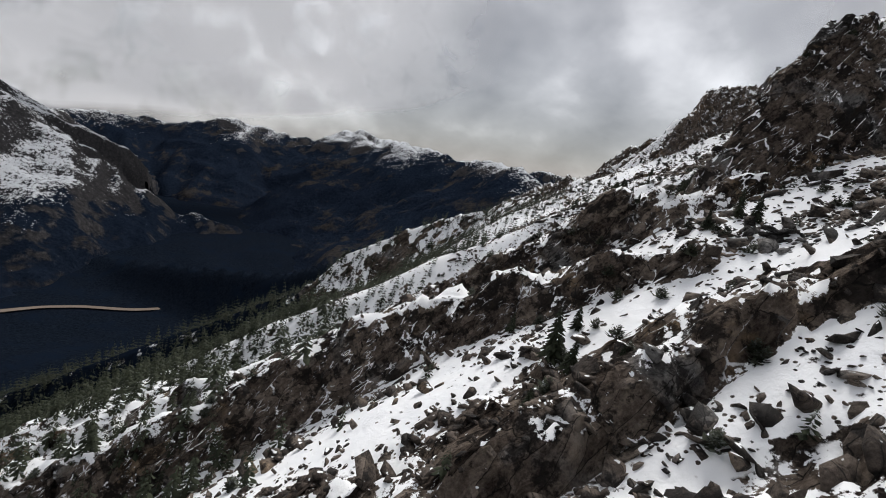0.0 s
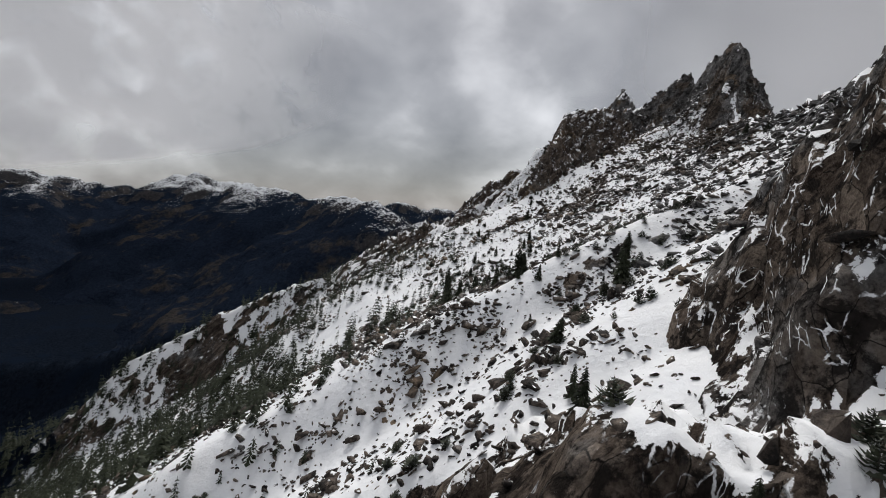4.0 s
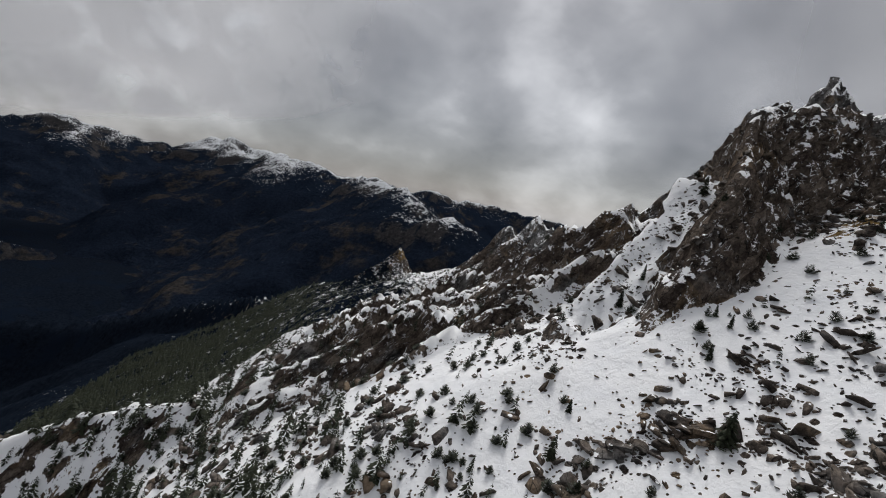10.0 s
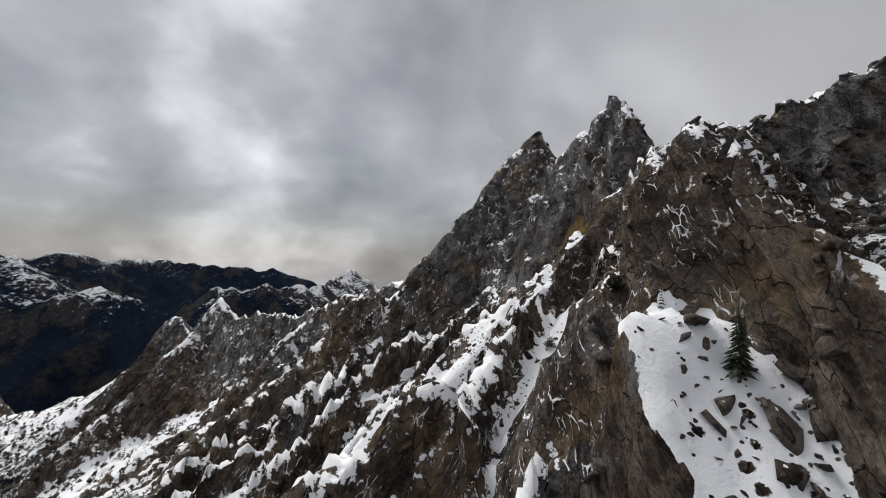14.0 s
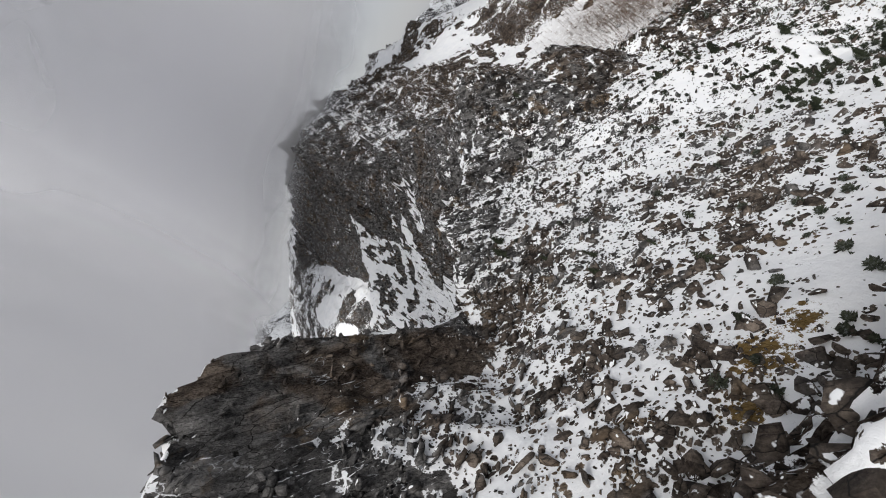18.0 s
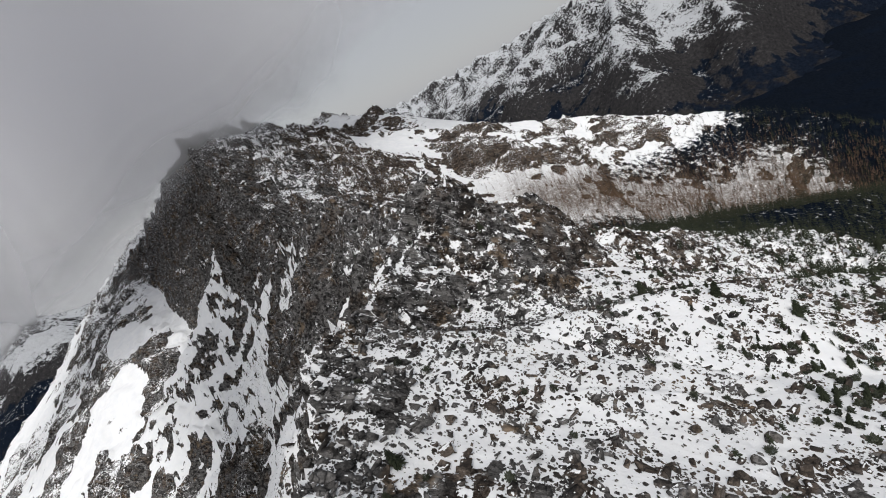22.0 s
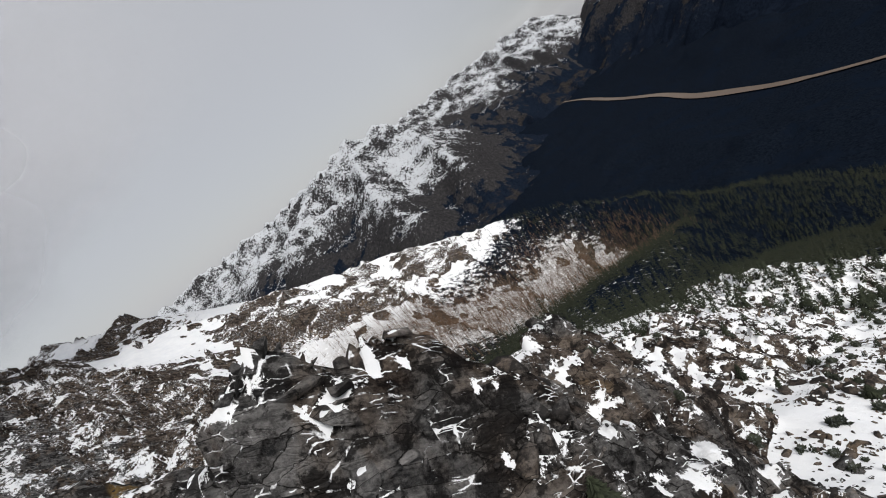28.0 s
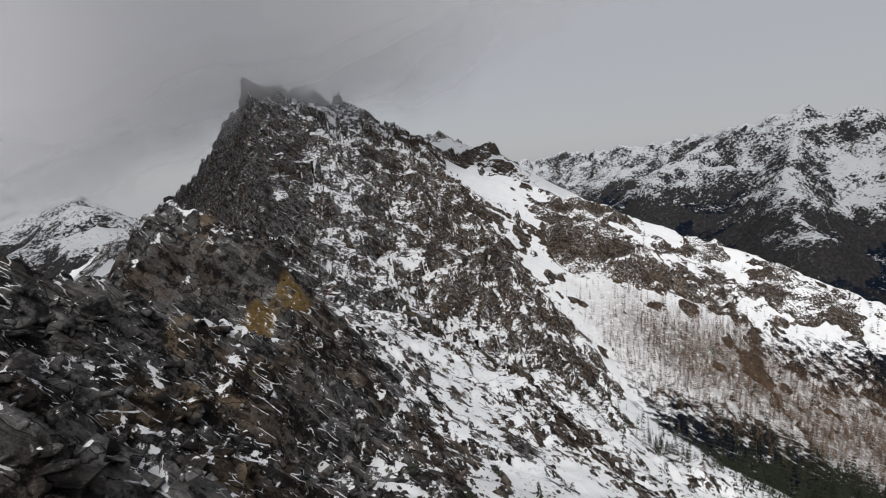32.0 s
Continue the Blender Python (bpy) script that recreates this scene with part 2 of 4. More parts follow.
def height(x, y):
    warp_x = 6 * fbm(x / 38, y / 38, 3, 11)
    warp_y = 6 * fbm(x / 38, y / 38, 3, 12)
    far = step(300, 900, np.hypot(x - 100, y - 100))
    xw, yw = x + warp_x * (1 + 2.5 * far), y + warp_y * (1 + 2.5 * far)
    # the western flank, one long tilted slope cut by a cirque and by gullies
    ys, cs = np.array(FLANK, float).T
    south = 1 - step(-60, 40, y)
    west = (0.55 - 0.12 * step(276, 302, y)) * x - 0.15 * south * np.minimum(x + 100, 0) + (1 - south) * (0.25 * np.clip(x - 32, -56, 0) * step(30, 75, y) + 0.10 * np.minimum(x + 20, 0)) + np.interp(yw, ys, cs)
    # ribs and gullies run down the slope north of the two towers
    gully = step(262, 300, y + 0.25 * (130 - x)) * step(0, 48, x) * (1 - step(560, 760, y))
    comb = ridged(0.012 * x + 0.2 * fbm(x / 30, y / 30, 2, 33), (y - 0.25 * x + warp_y) / 22, 2, 31)
    close = step(252, 264, y - 0.1 * (x - 100)) * step(420, 350, y) * step(20, 55, x) * step(172, 150, x)
    # a row of slanting ribs, steep on one side, with a snow couloir in each trough
    lane = (y - 0.22 * x + 0.4 * warp_y + 1.1 * fbm(x / 9, y / 9, 3, 36)) / 10.5
    cell = np.floor(lane)
    run = lane - cell
    fin = np.clip(np.where(run < 0.74, (run - 0.42) / 0.32, (1 - run) / 0.26), 0, 1)
    fin = fin * (0.7 + 0.6 * hash2(cell, cell * 0, 39)) * (0.85 + 0.6 * fbm(x / 16, y / 16, 3, 40))
    west = west + gully * (9 - 6 * close) * comb + close * 8.5 * (fin - 0.35)
    west = west + far * (1 - 0.62 * south) * (38 * fbm(x / 240, y / 240, 4, 41) + 16 * ridged(x / 420 + y / 900, y / 120 - x / 500, 3, 43))
    # main crest: the flank on its western side, a wall over a snow basin on its eastern side
    d, top, side = along(x + 0.7 * warp_x, y + 0.7 * warp_y, CREST)
    east = side > 0
    basin = -66 - 0.1 * (x - 250) - 0.27 * (np.clip(y, -1000, 2200) + 425) + 22 * fbm(x / 90, y / 90, 4, 51)
    sheer = step(-300, -390, y)
    ribs = ridged((y + 0.4 * x) / 34 + 0.5 * fbm(x / 40, y / 40, 2, 57), x / 160, 3, 58)
    basin = basin - 0.5 * np.maximum(x - 430, 0)
    lumps = ridged(x / 105, y / 105, 4, 59)
    basin = basin - 40 * step(-420, -200, y) + 30 * lumps * (0.25 + 0.75 * step(-380, -150, y))
    wall = smax(top + 15 * step(3, 26, d) * (ribs - 0.2) + 0.35 * step(2, 16, d) * facets(x, y, 30, 351) - fall(d, 1.7 + 1.7 * sheer, 0.9 + 0.5 * sheer, 40), basin, 24)
    reach = d
    crown = top - fall(d, 1.5 + 0.9 * step(190, 205, y) - 0.7 * step(116, 130, y) * step(195, 180, y), 0.62 + 0.45 * step(252, 272, y), 13)
    base = np.where(east, wall, np.maximum(west, crown))
    # valley floor and the ranges beyond it
    r, _, _ = along(x, y, RIVER)
    floor = -480 + 0.10 * np.maximum(r - 160, 0) ** 1.02 + 34 * (fbm(x / 190, y / 190, 4, 61) + 0.2) * step(60, 400, r)
    base = smax(base, np.minimum(floor, -430), 40)
    for line, near, slope, soft in [(COL, 1.2, 0.75, 4), (SPUR, 1.2, 0.85, 4), (RIM, 0.5, 0.5, 26)]:
        d, top, _ = along(xw, yw, line)
        base = smax(base, top - fall(d, near, slope, 25), soft)
    rock = np.where(east, step(110, 200, d) * step(0.22, 0.42, lumps) + step(0.14, 0.32, ribs + 0.4 * fbm(x / 18, y / 18, 3, 60)) * step(200, 120, d) * step(2, 10, d), 0)
    for line, left, right in RIBS:
        px, py = [p[0] for p in line], [p[1] for p in line]
        m = (x > min(px) - 45) & (x < max(px) + 45) & (y > min(py) - 45) & (y < max(py) + 45)
        if not m.any():
            continue
        xs, ysub = x[m] + 0.35 * warp_x[m], y[m] + 0.35 * warp_y[m]
        d, top, side = along(xs, ysub, line)
        h = top - np.where(side > 0, left, right) * np.maximum(d - 0.8, 0)
        was = base[m]
        base[m] = smax(h, was, 1.2)
        rock[m] = np.maximum(rock[m], step(-2.5, 1.5, h - was))
    for line, wide in COULOIRS:
        d, top, _ = along(x, y, line)
        bed = step(wide + 2.5, wide, d + 2.0 * fbm(x / 5, y / 5, 3, 165))
        base = base + (top + 0.25 * d - base) * bed * (1 - step(wide + 0.5, wide + 3.0, d))
        rock = rock * (1 - bed)
    rock = np.maximum(rock, gully * (1 - close) * step(-0.36, -0.08, comb + 0.25 * fbm(x / 12, y / 12, 3, 35)))
    rock = np.maximum(rock, close * step(0.04, 0.16, fin + 0.14 * fbm(x / 6, y / 6, 3, 38)))
    brow = ridged(x / 62 + 0.3 * fbm(x / 30, y / 30, 2, 149), y / 62, 3, 147)
    rock = np.maximum(rock, step(-80, -130, x) * step(-300, -340, y) * step(-480, -430, y) * step(-420, -340, x) * step(0.0, 0.3, brow))
    # the walls of the high peak and of the crest south of the pyramid are bare
    bare = step(20, -40, y) * step(-40, 10, x + 30 + 0.1 * (y + 200)) * step(-800, -640, y) + step(118, 100, y) * step(58, 78, x) * step(-120, -40, y)
    bare = bare * np.where(east, step(6, -4, reach - wall_depth(y) + 16 * fbm(x / 22, y / 22, 3, 167)), 1)
    crag = ridged(x / 52, y / 52, 3, 141) + 0.3 * ridged(x / 21, y / 21, 1, 143)
    base = base + np.clip(bare, 0, 1) * step(10, -80, y) * 10 * (crag - 0.3)
    rock = np.maximum(rock, np.clip(bare, 0, 1) * step(-0.75, 0.1, crag + 0.5 * fbm(x / 24, y / 24, 3, 145)))
    return base, rock


def grid_lines(parts, first, last, grow):
    """Coordinates with even steps in the middle that widen towards both ends."""
    mid = [np.arange(a, b, s) for a, b, s in parts]
    mid = list(np.concatenate(mid))
    low, s = [], mid[1] - mid[0]
    x = mid[0]
    while x > first:
        s *= grow
        x -= s
        low.append(x)
    s = mid[-1] - mid[-2]
    x = mid[-1]
    while x < last:
        s *= grow
        x += s
        mid.append(x)
    return np.array(low[::-1] + mid)


def detail(x, y, z, rock):
    """Slabs and broken ledges: saw-teeth along the dip of the beds, strongest on the rock."""
    near = 1 - step(250, 700, np.hypot(x - 100, y - 120))
    close = near * step(-120, -50, y) * step(520, 400, y) * step(-260, -120, x) * step(420, 300, x)
    mid = near * step(-2000, -1500, y)
    tilt = (x * -0.62 + y * 0.25 + z * 0.9) + 1.6 * fbm(x / 11, y / 11, 3, 81)
    saw = (tilt / 4.3) % 1.0
    saw2 = ((x * -0.4 + y * 0.8 + z * 0.45) / 3.1 + 1.1 * fbm(x / 8, y / 8, 2, 83)) % 1.0
    blocks = 0.34 * facets(0.55 * x + 0.2 * y, y - 0.2 * x, 5.2, 301) + 0.22 * facets(x, y, 2.7, 311)
    z = z + close * rock * (1.5 * (saw - 0.5) + 0.6 * (saw2 ** 2 - 0.3) + blocks + 1.3 * ridged(x / 7.5, y / 7.5, 3, 345) - 0.3) + mid * rock * (2.4 * ridged(x / 19, y / 19, 1, 85) - 0.6)
    away = step(-70, -130, y) * rock
    z = z + away * (0.5 * facets(x, y, 24, 321) + 0.25 * facets(x, y, 11, 331))
    z = z + close * (1 - rock) * (0.5 * fbm(x / 7, y / 7, 3, 87) + 1.8 * fbm(x / 30, y / 30, 3, 88))
    return z


def scree(x, y):
    """How thickly broken stones lie on the slope, 0 to 1."""
    d, _, side = along(x, y, CREST[17:48])
    near = np.exp(-d / 20.0) * (side <= 0)
    upper = step(15, 65, x) * step(70, 95, y) * step(245, 215, y) * 0.33
    top = step(105, 125, x) * step(150, 175, y) * step(250, 235, y) * (0.5 - 0.3 * step(185, 205, y))
    patch = fbm(x / 16, y / 16, 4, 95)
    heap = step(-0.08, 0.22, fbm(x / 5.5, y / 7.5, 3, 97))
    low = 0.42 * step(-60, 0, x)
    lie = (0.75 + 1.6 * patch) * (0.22 + 1.15 * heap)
    return np.clip(1.0 * near * (0.6 + 0.5 * heap) + np.maximum(np.maximum(upper, top), low) * lie, 0, 1)


def rock_field(x, y, z, rib, slope):
    """Where bare rock stands: on ribs and on all that is steep, broken by noise."""
    couloirs = step(262, 290, y + 0.25 * (130 - x)) * step(-90, 0, x) * step(168, 150, x)
    away, _, side = along(x, y, CREST)
    shade = side > 0
    lower = step(50, 22, x) * step(45, 80, y) * step(310, 270, y)
    steep = step(0.72, 1.05, slope - 0.4 * lower - 0.55 * couloirs - 0.55 * shade * step(-100, 0, y) + 0.35 * fbm(x / 14, y / 14, 3, 91))
    lee = shade * step(-620, -560, y) * step(-2, 7, away - wall_depth(y) + 11 * fbm(x / 11, y / 11, 3, 93))
    steep = steep * (1 - lee)
    # a snow apron lies under the last summit of the crest
    apron = step(163, 155, x + 7 * fbm(x / 7, y / 7, 3, 169)) * step(136, 141, x) * step(190, 196, y) * step(232, 222, y)
    # scree and snow fill the chute between the tower and the buttress
    chute = step(138, 146, x) * step(252, 255, y) * step(272, 266, y - 0.12 * (x - 150)) * step(0.02, 0.10, fbm(x / 6, y / 6, 3, 171) + 0.06)
    apron = np.maximum(apron, chute)
    for line, wide in [(COULOIRS[0][0], 3.2), ([(103, 248, 0), (98, 253, 0), (92, 257, 0), (82, 259, 0)], 3.5)]:
        apron = np.maximum(apron, step(wide + 2.5, wide, along(x, y, line)[0] + 6 * fbm(x / 5, y / 5, 3, 165)))
    # snow breaks up the low ribs at the edge of the trees
    apron = np.maximum(apron, step(34, 16, x) * step(246, 258, y) * step(345, 320, y) * step(-0.16, -0.03, fbm(x / 9, y / 9, 3, 173)))
    bare = np.maximum(rib, steep) * (1 - apron) - 0.35 * apron
    return np.where(shade & (bare < 0.3), -0.6, bare)


XS = grid_lines([(-40, 8, 1.15), (8, 196, 0.85), (196, 240, 1.2)], -5200, 5200, 1.024)
YS = grid_lines([(-820, -60, 2.5), (-60, 0, 1.5), (0, 316, 0.85), (316, 420, 1.6)], -5200, 5200, 1.024)
GX, GY = np.meshgrid(XS, YS)
GZ, GROCK = height(GX, GY)
sy, sx = np.gradient(GZ, YS, XS)
GROCK = rock_field(GX, GY, GZ, GROCK, np.hypot(sx, sy))
def ledges(x, y, z, rock):
    """Steep rock breaks in ledges: it steps in and out along the fall line as it rises."""
    zy, zx = np.gradient(z, YS, XS)
    steep = np.hypot(zx, zy) + 1e-6
    south = step(-50, -110, y)
    reach = rock * step(0.5, 1.3, steep) * (1 - step(350, 800, np.hypot(x - 100, (y - 100) * 0.6)))
    bend = 1.3 * fbm(x / 21, y / 21, 3, 341)
    slant = z - 0.5 * x + 0.25 * y
    out = 0.55 * (1 - south) * ((slant / 5.2 + bend) % 1.0 - 0.5) + (0.8 + 2.6 * south) * ((slant / 15.0 + bend) % 1.0 - 0.5)
    out = out * reach + reach * (0.35 + 0.5 * south) * vnoise(x / 3.1 + z / 2.3, y / 3.1 - z / 2.9, 343)
    return x - out * zx / steep, y - out * zy / steep


GZ = detail(GX, GY, GZ, GROCK)
PX, PY = ledges(GX, GY, GZ, GROCK)


def ground_at(x, y):
    """Height of the built ground (bilinear), for things that stand on it."""
    i = int(np.clip(np.searchsorted(XS, x) - 1, 0, len(XS) - 2))
    j = int(np.clip(np.searchsorted(YS, y) - 1, 0, len(YS) - 2))
    u, v = (x - XS[i]) / (XS[i + 1] - XS[i]), (y - YS[j]) / (YS[j + 1] - YS[j])
    return (GZ[j, i] * (1 - u) + GZ[j, i + 1] * u) * (1 - v) + (GZ[j + 1, i] * (1 - u) + GZ[j + 1, i + 1] * u) * v


def sheet(name, xs, ys, zs, material, values=(), soft=None):
    ny, nx = zs.shape
    gx, gy = np.meshgrid(xs, ys) if xs.ndim == 1 else (xs, ys)
    co = np.stack([gx, gy, zs], -1).reshape(-1, 3).astype(np.float32)
    a = (np.arange(ny - 1)[:, None] * nx + np.arange(nx - 1)[None]).ravel()
    quads = np.stack([a, a + 1, a + nx + 1, a + nx], -1).astype(np.int32)
    me = bpy.data.meshes.new(name)
    me.vertices.add(len(co))
    me.vertices.foreach_set("co", co.ravel())
    me.loops.add(quads.size)
    me.loops.foreach_set("vertex_index", quads.ravel())
    me.polygons.add(len(quads))
    me.polygons.foreach_set("loop_start", np.arange(0, quads.size, 4, dtype=np.int32))
    me.update(calc_edges=True)
    for key, v in values:
        layer = me.attributes.new(key, "FLOAT", "POINT")
        layer.data.foreach_set("value", v.ravel().astype(np.float32))
    me.materials.append(material)
    if soft is not None:
        me.polygons.foreach_set("use_smooth", (soft[:-1, :-1] > 0.5).ravel())
    return new(name, me)

# ---- materials ----
def material(name):
    m = bpy.data.materials.new(name)
    m.use_nodes = True
    t = m.node_tree
    return m, t, t.nodes["Principled BSDF"], t.links.new


def noise_node(t, vec, scale, detail=4.0, rough=0.55, distort=0.0):
    n = node(t, "ShaderNodeTexNoise", Scale=scale, Detail=detail, Roughness=rough, Distortion=distort)
    t.links.new(vec, n.inputs["Vector"])
    return n.outputs["Fac"]


def ramp_node(t, fac, stops):
    r = node(t, "ShaderNodeValToRGB")
    e = r.color_ramp.elements
    while len(e) < len(stops):
        e.new(0.5)
    for el, (p, c) in zip(e, stops):
        el.position, el.color = p, (*c, 1) if len(c) == 3 else c
    t.links.new(fac, r.inputs["Fac"])
    return r.outputs["Color"]


def mathn(t, op, a, b=None, c=None, clamp=False):
    n = node(t, "ShaderNodeMath")
    n.operation, n.use_clamp = op, clamp
    for k, v in enumerate((a, b, c)):
        if v is None:
            continue
        if isinstance(v, (int, float)):
            n.inputs[k].default_value = v
        else:
            t.links.new(v, n.inputs[k])
    return n.outputs[0]


def mixc(t, fac, a, b, mode="MIX"):
    n = node(t, "ShaderNodeMix")
    n.data_type, n.blend_type = "RGBA", mode
    for k, v in ((0, fac), (6, a), (7, b)):
        if isinstance(v, (int, float)):
            n.inputs[k].default_value = v
        elif isinstance(v, tuple):
            n.inputs[k].default_value = (*v, 1)
        else:
            t.links.new(v, n.inputs[k])
    return n.outputs[2]


def smooth(t, v, a, b):
    n = node(t, "ShaderNodeMapRange")
    n.interpolation_type = "SMOOTHSTEP"
    n.inputs["From Min"].default_value, n.inputs["From Max"].default_value = a, b
    t.links.new(v, n.inputs["Value"])
    return n.outputs[0]


def bedded(t, pos, scale):
    """Coordinates laid along the beds, which dip to the west: long up the dip, thin across it."""
    mp = node(t, "ShaderNodeMapping")
    mp.vector_type = "TEXTURE"
    mp.inputs["Rotation"].default_value = (radians(9), radians(-46), radians(14))
    mp.inputs["Scale"].default_value = (2.6 / scale, 1.1 / scale, 0.5 / scale)
    t.links.new(pos, mp.inputs["Vector"])
    return mp.outputs[0]


def voronoi(t, vec, scale, feature="F1", rnd=1.0):
    n = node(t, "ShaderNodeTexVoronoi", Scale=scale, Randomness=rnd)
    n.feature = feature
    t.links.new(vec, n.inputs["Vector"])
    return n


def facet_relief(t, vec, scale):
    """Flat tilted planes, one for each cell, as broken slabs show."""
    v = voronoi(t, vec, scale)
    away = node(t, "ShaderNodeVectorMath")
    away.operation = "SUBTRACT"
    t.links.new(vec, away.inputs[0])
    t.links.new(v.outputs["Position"], away.inputs[1])
    tilt = node(t, "ShaderNodeVectorMath")
    tilt.operation = "SUBTRACT"
    tilt.inputs[1].default_value = (0.5, 0.5, 0.5)
    t.links.new(v.outputs["Color"], tilt.inputs[0])
    dot = node(t, "ShaderNodeVectorMath")
    dot.operation = "DOT_PRODUCT"
    t.links.new(away.outputs[0], dot.inputs[0])
    t.links.new(tilt.outputs[0], dot.inputs[1])
    tone = node(t, "ShaderNodeSeparateXYZ")
    t.links.new(v.outputs["Color"], tone.inputs[0])
    return dot.outputs["Value"], tone


def rock_colour(t, pos):
    """Foliated gneiss: streaks along the beds, black lichen, rust and tan broken faces. Gives colour, full relief and slab relief."""
    wob = node(t, "ShaderNodeVectorMath")
    wob.operation = "MULTIPLY_ADD"
    wob.inputs[1].default_value = (0.28, 0.28, 0.28)
    wn = node(t, "ShaderNodeTexNoise", Scale=0.55, Detail=4.0, Roughness=0.6)
    t.links.new(pos, wn.inputs["Vector"])
    t.links.new(wn.outputs["Color"], wob.inputs[0])
    t.links.new(bedded(t, pos, 0.42), wob.inputs[2])
    beds = wob.outputs[0]
    streak = noise_node(t, beds, 1.3, 8.0, 0.62)
    broad = noise_node(t, beds, 0.45, 5.0, 0.6)
    grain = noise_node(t, pos, 2.4, 10.0, 0.74)
    patch = noise_node(t, pos, 0.09, 4.0, 0.6, 0.6)
    rust = noise_node(t, pos, 0.07, 5.0, 0.6, 0.8)
    big, tone = facet_relief(t, beds, 0.8)
    joint = voronoi(t, beds, 0.8, "DISTANCE_TO_EDGE").outputs["Distance"]
    joint2 = voronoi(t, beds, 2.3, "DISTANCE_TO_EDGE").outputs["Distance"]
    fac = mathn(t, "ADD", mathn(t, "MULTIPLY", grain, 0.44), mathn(t, "MULTIPLY", streak, 0.46))
    fac = mathn(t, "ADD", fac, mathn(t, "MULTIPLY", mathn(t, "SUBTRACT", tone.outputs["X"], 0.4), 0.12))
    brown = ramp_node(t, fac, [(0.34, (0.028, 0.021, 0.018)), (0.46, (0.108, 0.086, 0.071)), (0.60, (0.25, 0.205, 0.168))])
    grey = ramp_node(t, fac, [(0.34, (0.030, 0.030, 0.031)), (0.46, (0.135, 0.130, 0.127)), (0.60, (0.285, 0.275, 0.268))])
    # the rock turns from brown on the western flank to grey along the crest
    side = node(t, "ShaderNodeSeparateXYZ")
    t.links.new(pos, side.inputs[0])
    col = mixc(t, smooth(t, mathn(t, "ADD", patch, mathn(t, "MULTIPLY", mathn(t, "MAXIMUM", smooth(t, side.outputs["X"], 146.0, 166.0), mathn(t, "MULTIPLY", smooth(t, side.outputs["X"], 25.0, 95.0), smooth(t, side.outputs["Y"], 235.0, 130.0))), 0.17)), 0.54, 0.68), brown, grey)
    tan = ramp_node(t, streak, [(0.3, (0.10, 0.068, 0.042)), (0.7, (0.34, 0.25, 0.165))])
    stain = mathn(t, "MULTIPLY", smooth(t, mathn(t, "ADD", rust, mathn(t, "MULTIPLY", mathn(t, "SUBTRACT", broad, 0.5), 0.35)), 0.58, 0.65), 0.7)
    col = mixc(t, stain, col, tan)
    lichen = smooth(t, mathn(t, "ADD", mathn(t, "MULTIPLY", noise_node(t, pos, 0.5, 7.0, 0.7), 0.7), mathn(t, "MULTIPLY", broad, 0.3)), 0.485, 0.55)
    col = mixc(t, mathn(t, "MULTIPLY", lichen, mathn(t, "SUBTRACT", 0.85, mathn(t, "MULTIPLY", smooth(t, side.outputs["Y"], 110.0, 230.0), 0.38))), col, (0.014, 0.013, 0.013))
    crack = mathn(t, "MULTIPLY", smooth(t, joint, 0.0, 0.02), smooth(t, mathn(t, "ADD", joint2, mathn(t, "MULTIPLY", grain, 0.06)), 0.0, 0.05))
    col = mixc(t, crack, (0.016, 0.015, 0.014), col)
    slabs = mathn(t, "ADD", mathn(t, "MULTIPLY", streak, 1.5), mathn(t, "MULTIPLY", big, 0.75))
    slabs = mathn(t, "ADD", slabs, mathn(t, "MULTIPLY", broad, 1.8))
    relief = mathn(t, "ADD", slabs, mathn(t, "MULTIPLY", grain, 0.7))
    relief = mathn(t, "ADD", relief, mathn(t, "MULTIPLY", smooth(t, joint2, 0.0, 0.09), 0.16))
    # snow blown into the joints
    seam = mathn(t, "MULTIPLY", smooth(t, mathn(t, "ADD", joint, mathn(t, "MULTIPLY", mathn(t, "SUBTRACT", grain, 0.5), 0.12)), 0.034, 0.012), smooth(t, noise_node(t, pos, 0.28, 5.0, 0.65), 0.54, 0.60))
    seam2 = mathn(t, "MULTIPLY", smooth(t, mathn(t, "ADD", joint2, mathn(t, "MULTIPLY", mathn(t, "SUBTRACT", grain, 0.5), 0.16)), 0.05, 0.02), smooth(t, noise_node(t, pos, 0.43, 5.0, 0.65), 0.54, 0.62))
    return col, relief, mathn(t, "MAXIMUM", seam, seam2)


def blend_normal(t, rough, plain, fac):
    n = node(t, "ShaderNodeMix")
    n.data_type = "VECTOR"
    t.links.new(fac, n.inputs[0])
    t.links.new(rough, n.inputs[4])
    t.links.new(plain, n.inputs[5])
    return n.outputs[1]


def height_of(t, vec):
    n = node(t, "ShaderNodeSeparateXYZ")
    t.links.new(vec, n.inputs[0])
    return n.outputs["Z"]


def attribute(t, name):
    n = node(t, "ShaderNodeAttribute")
    n.attribute_name = name
    return n.outputs["Fac"]


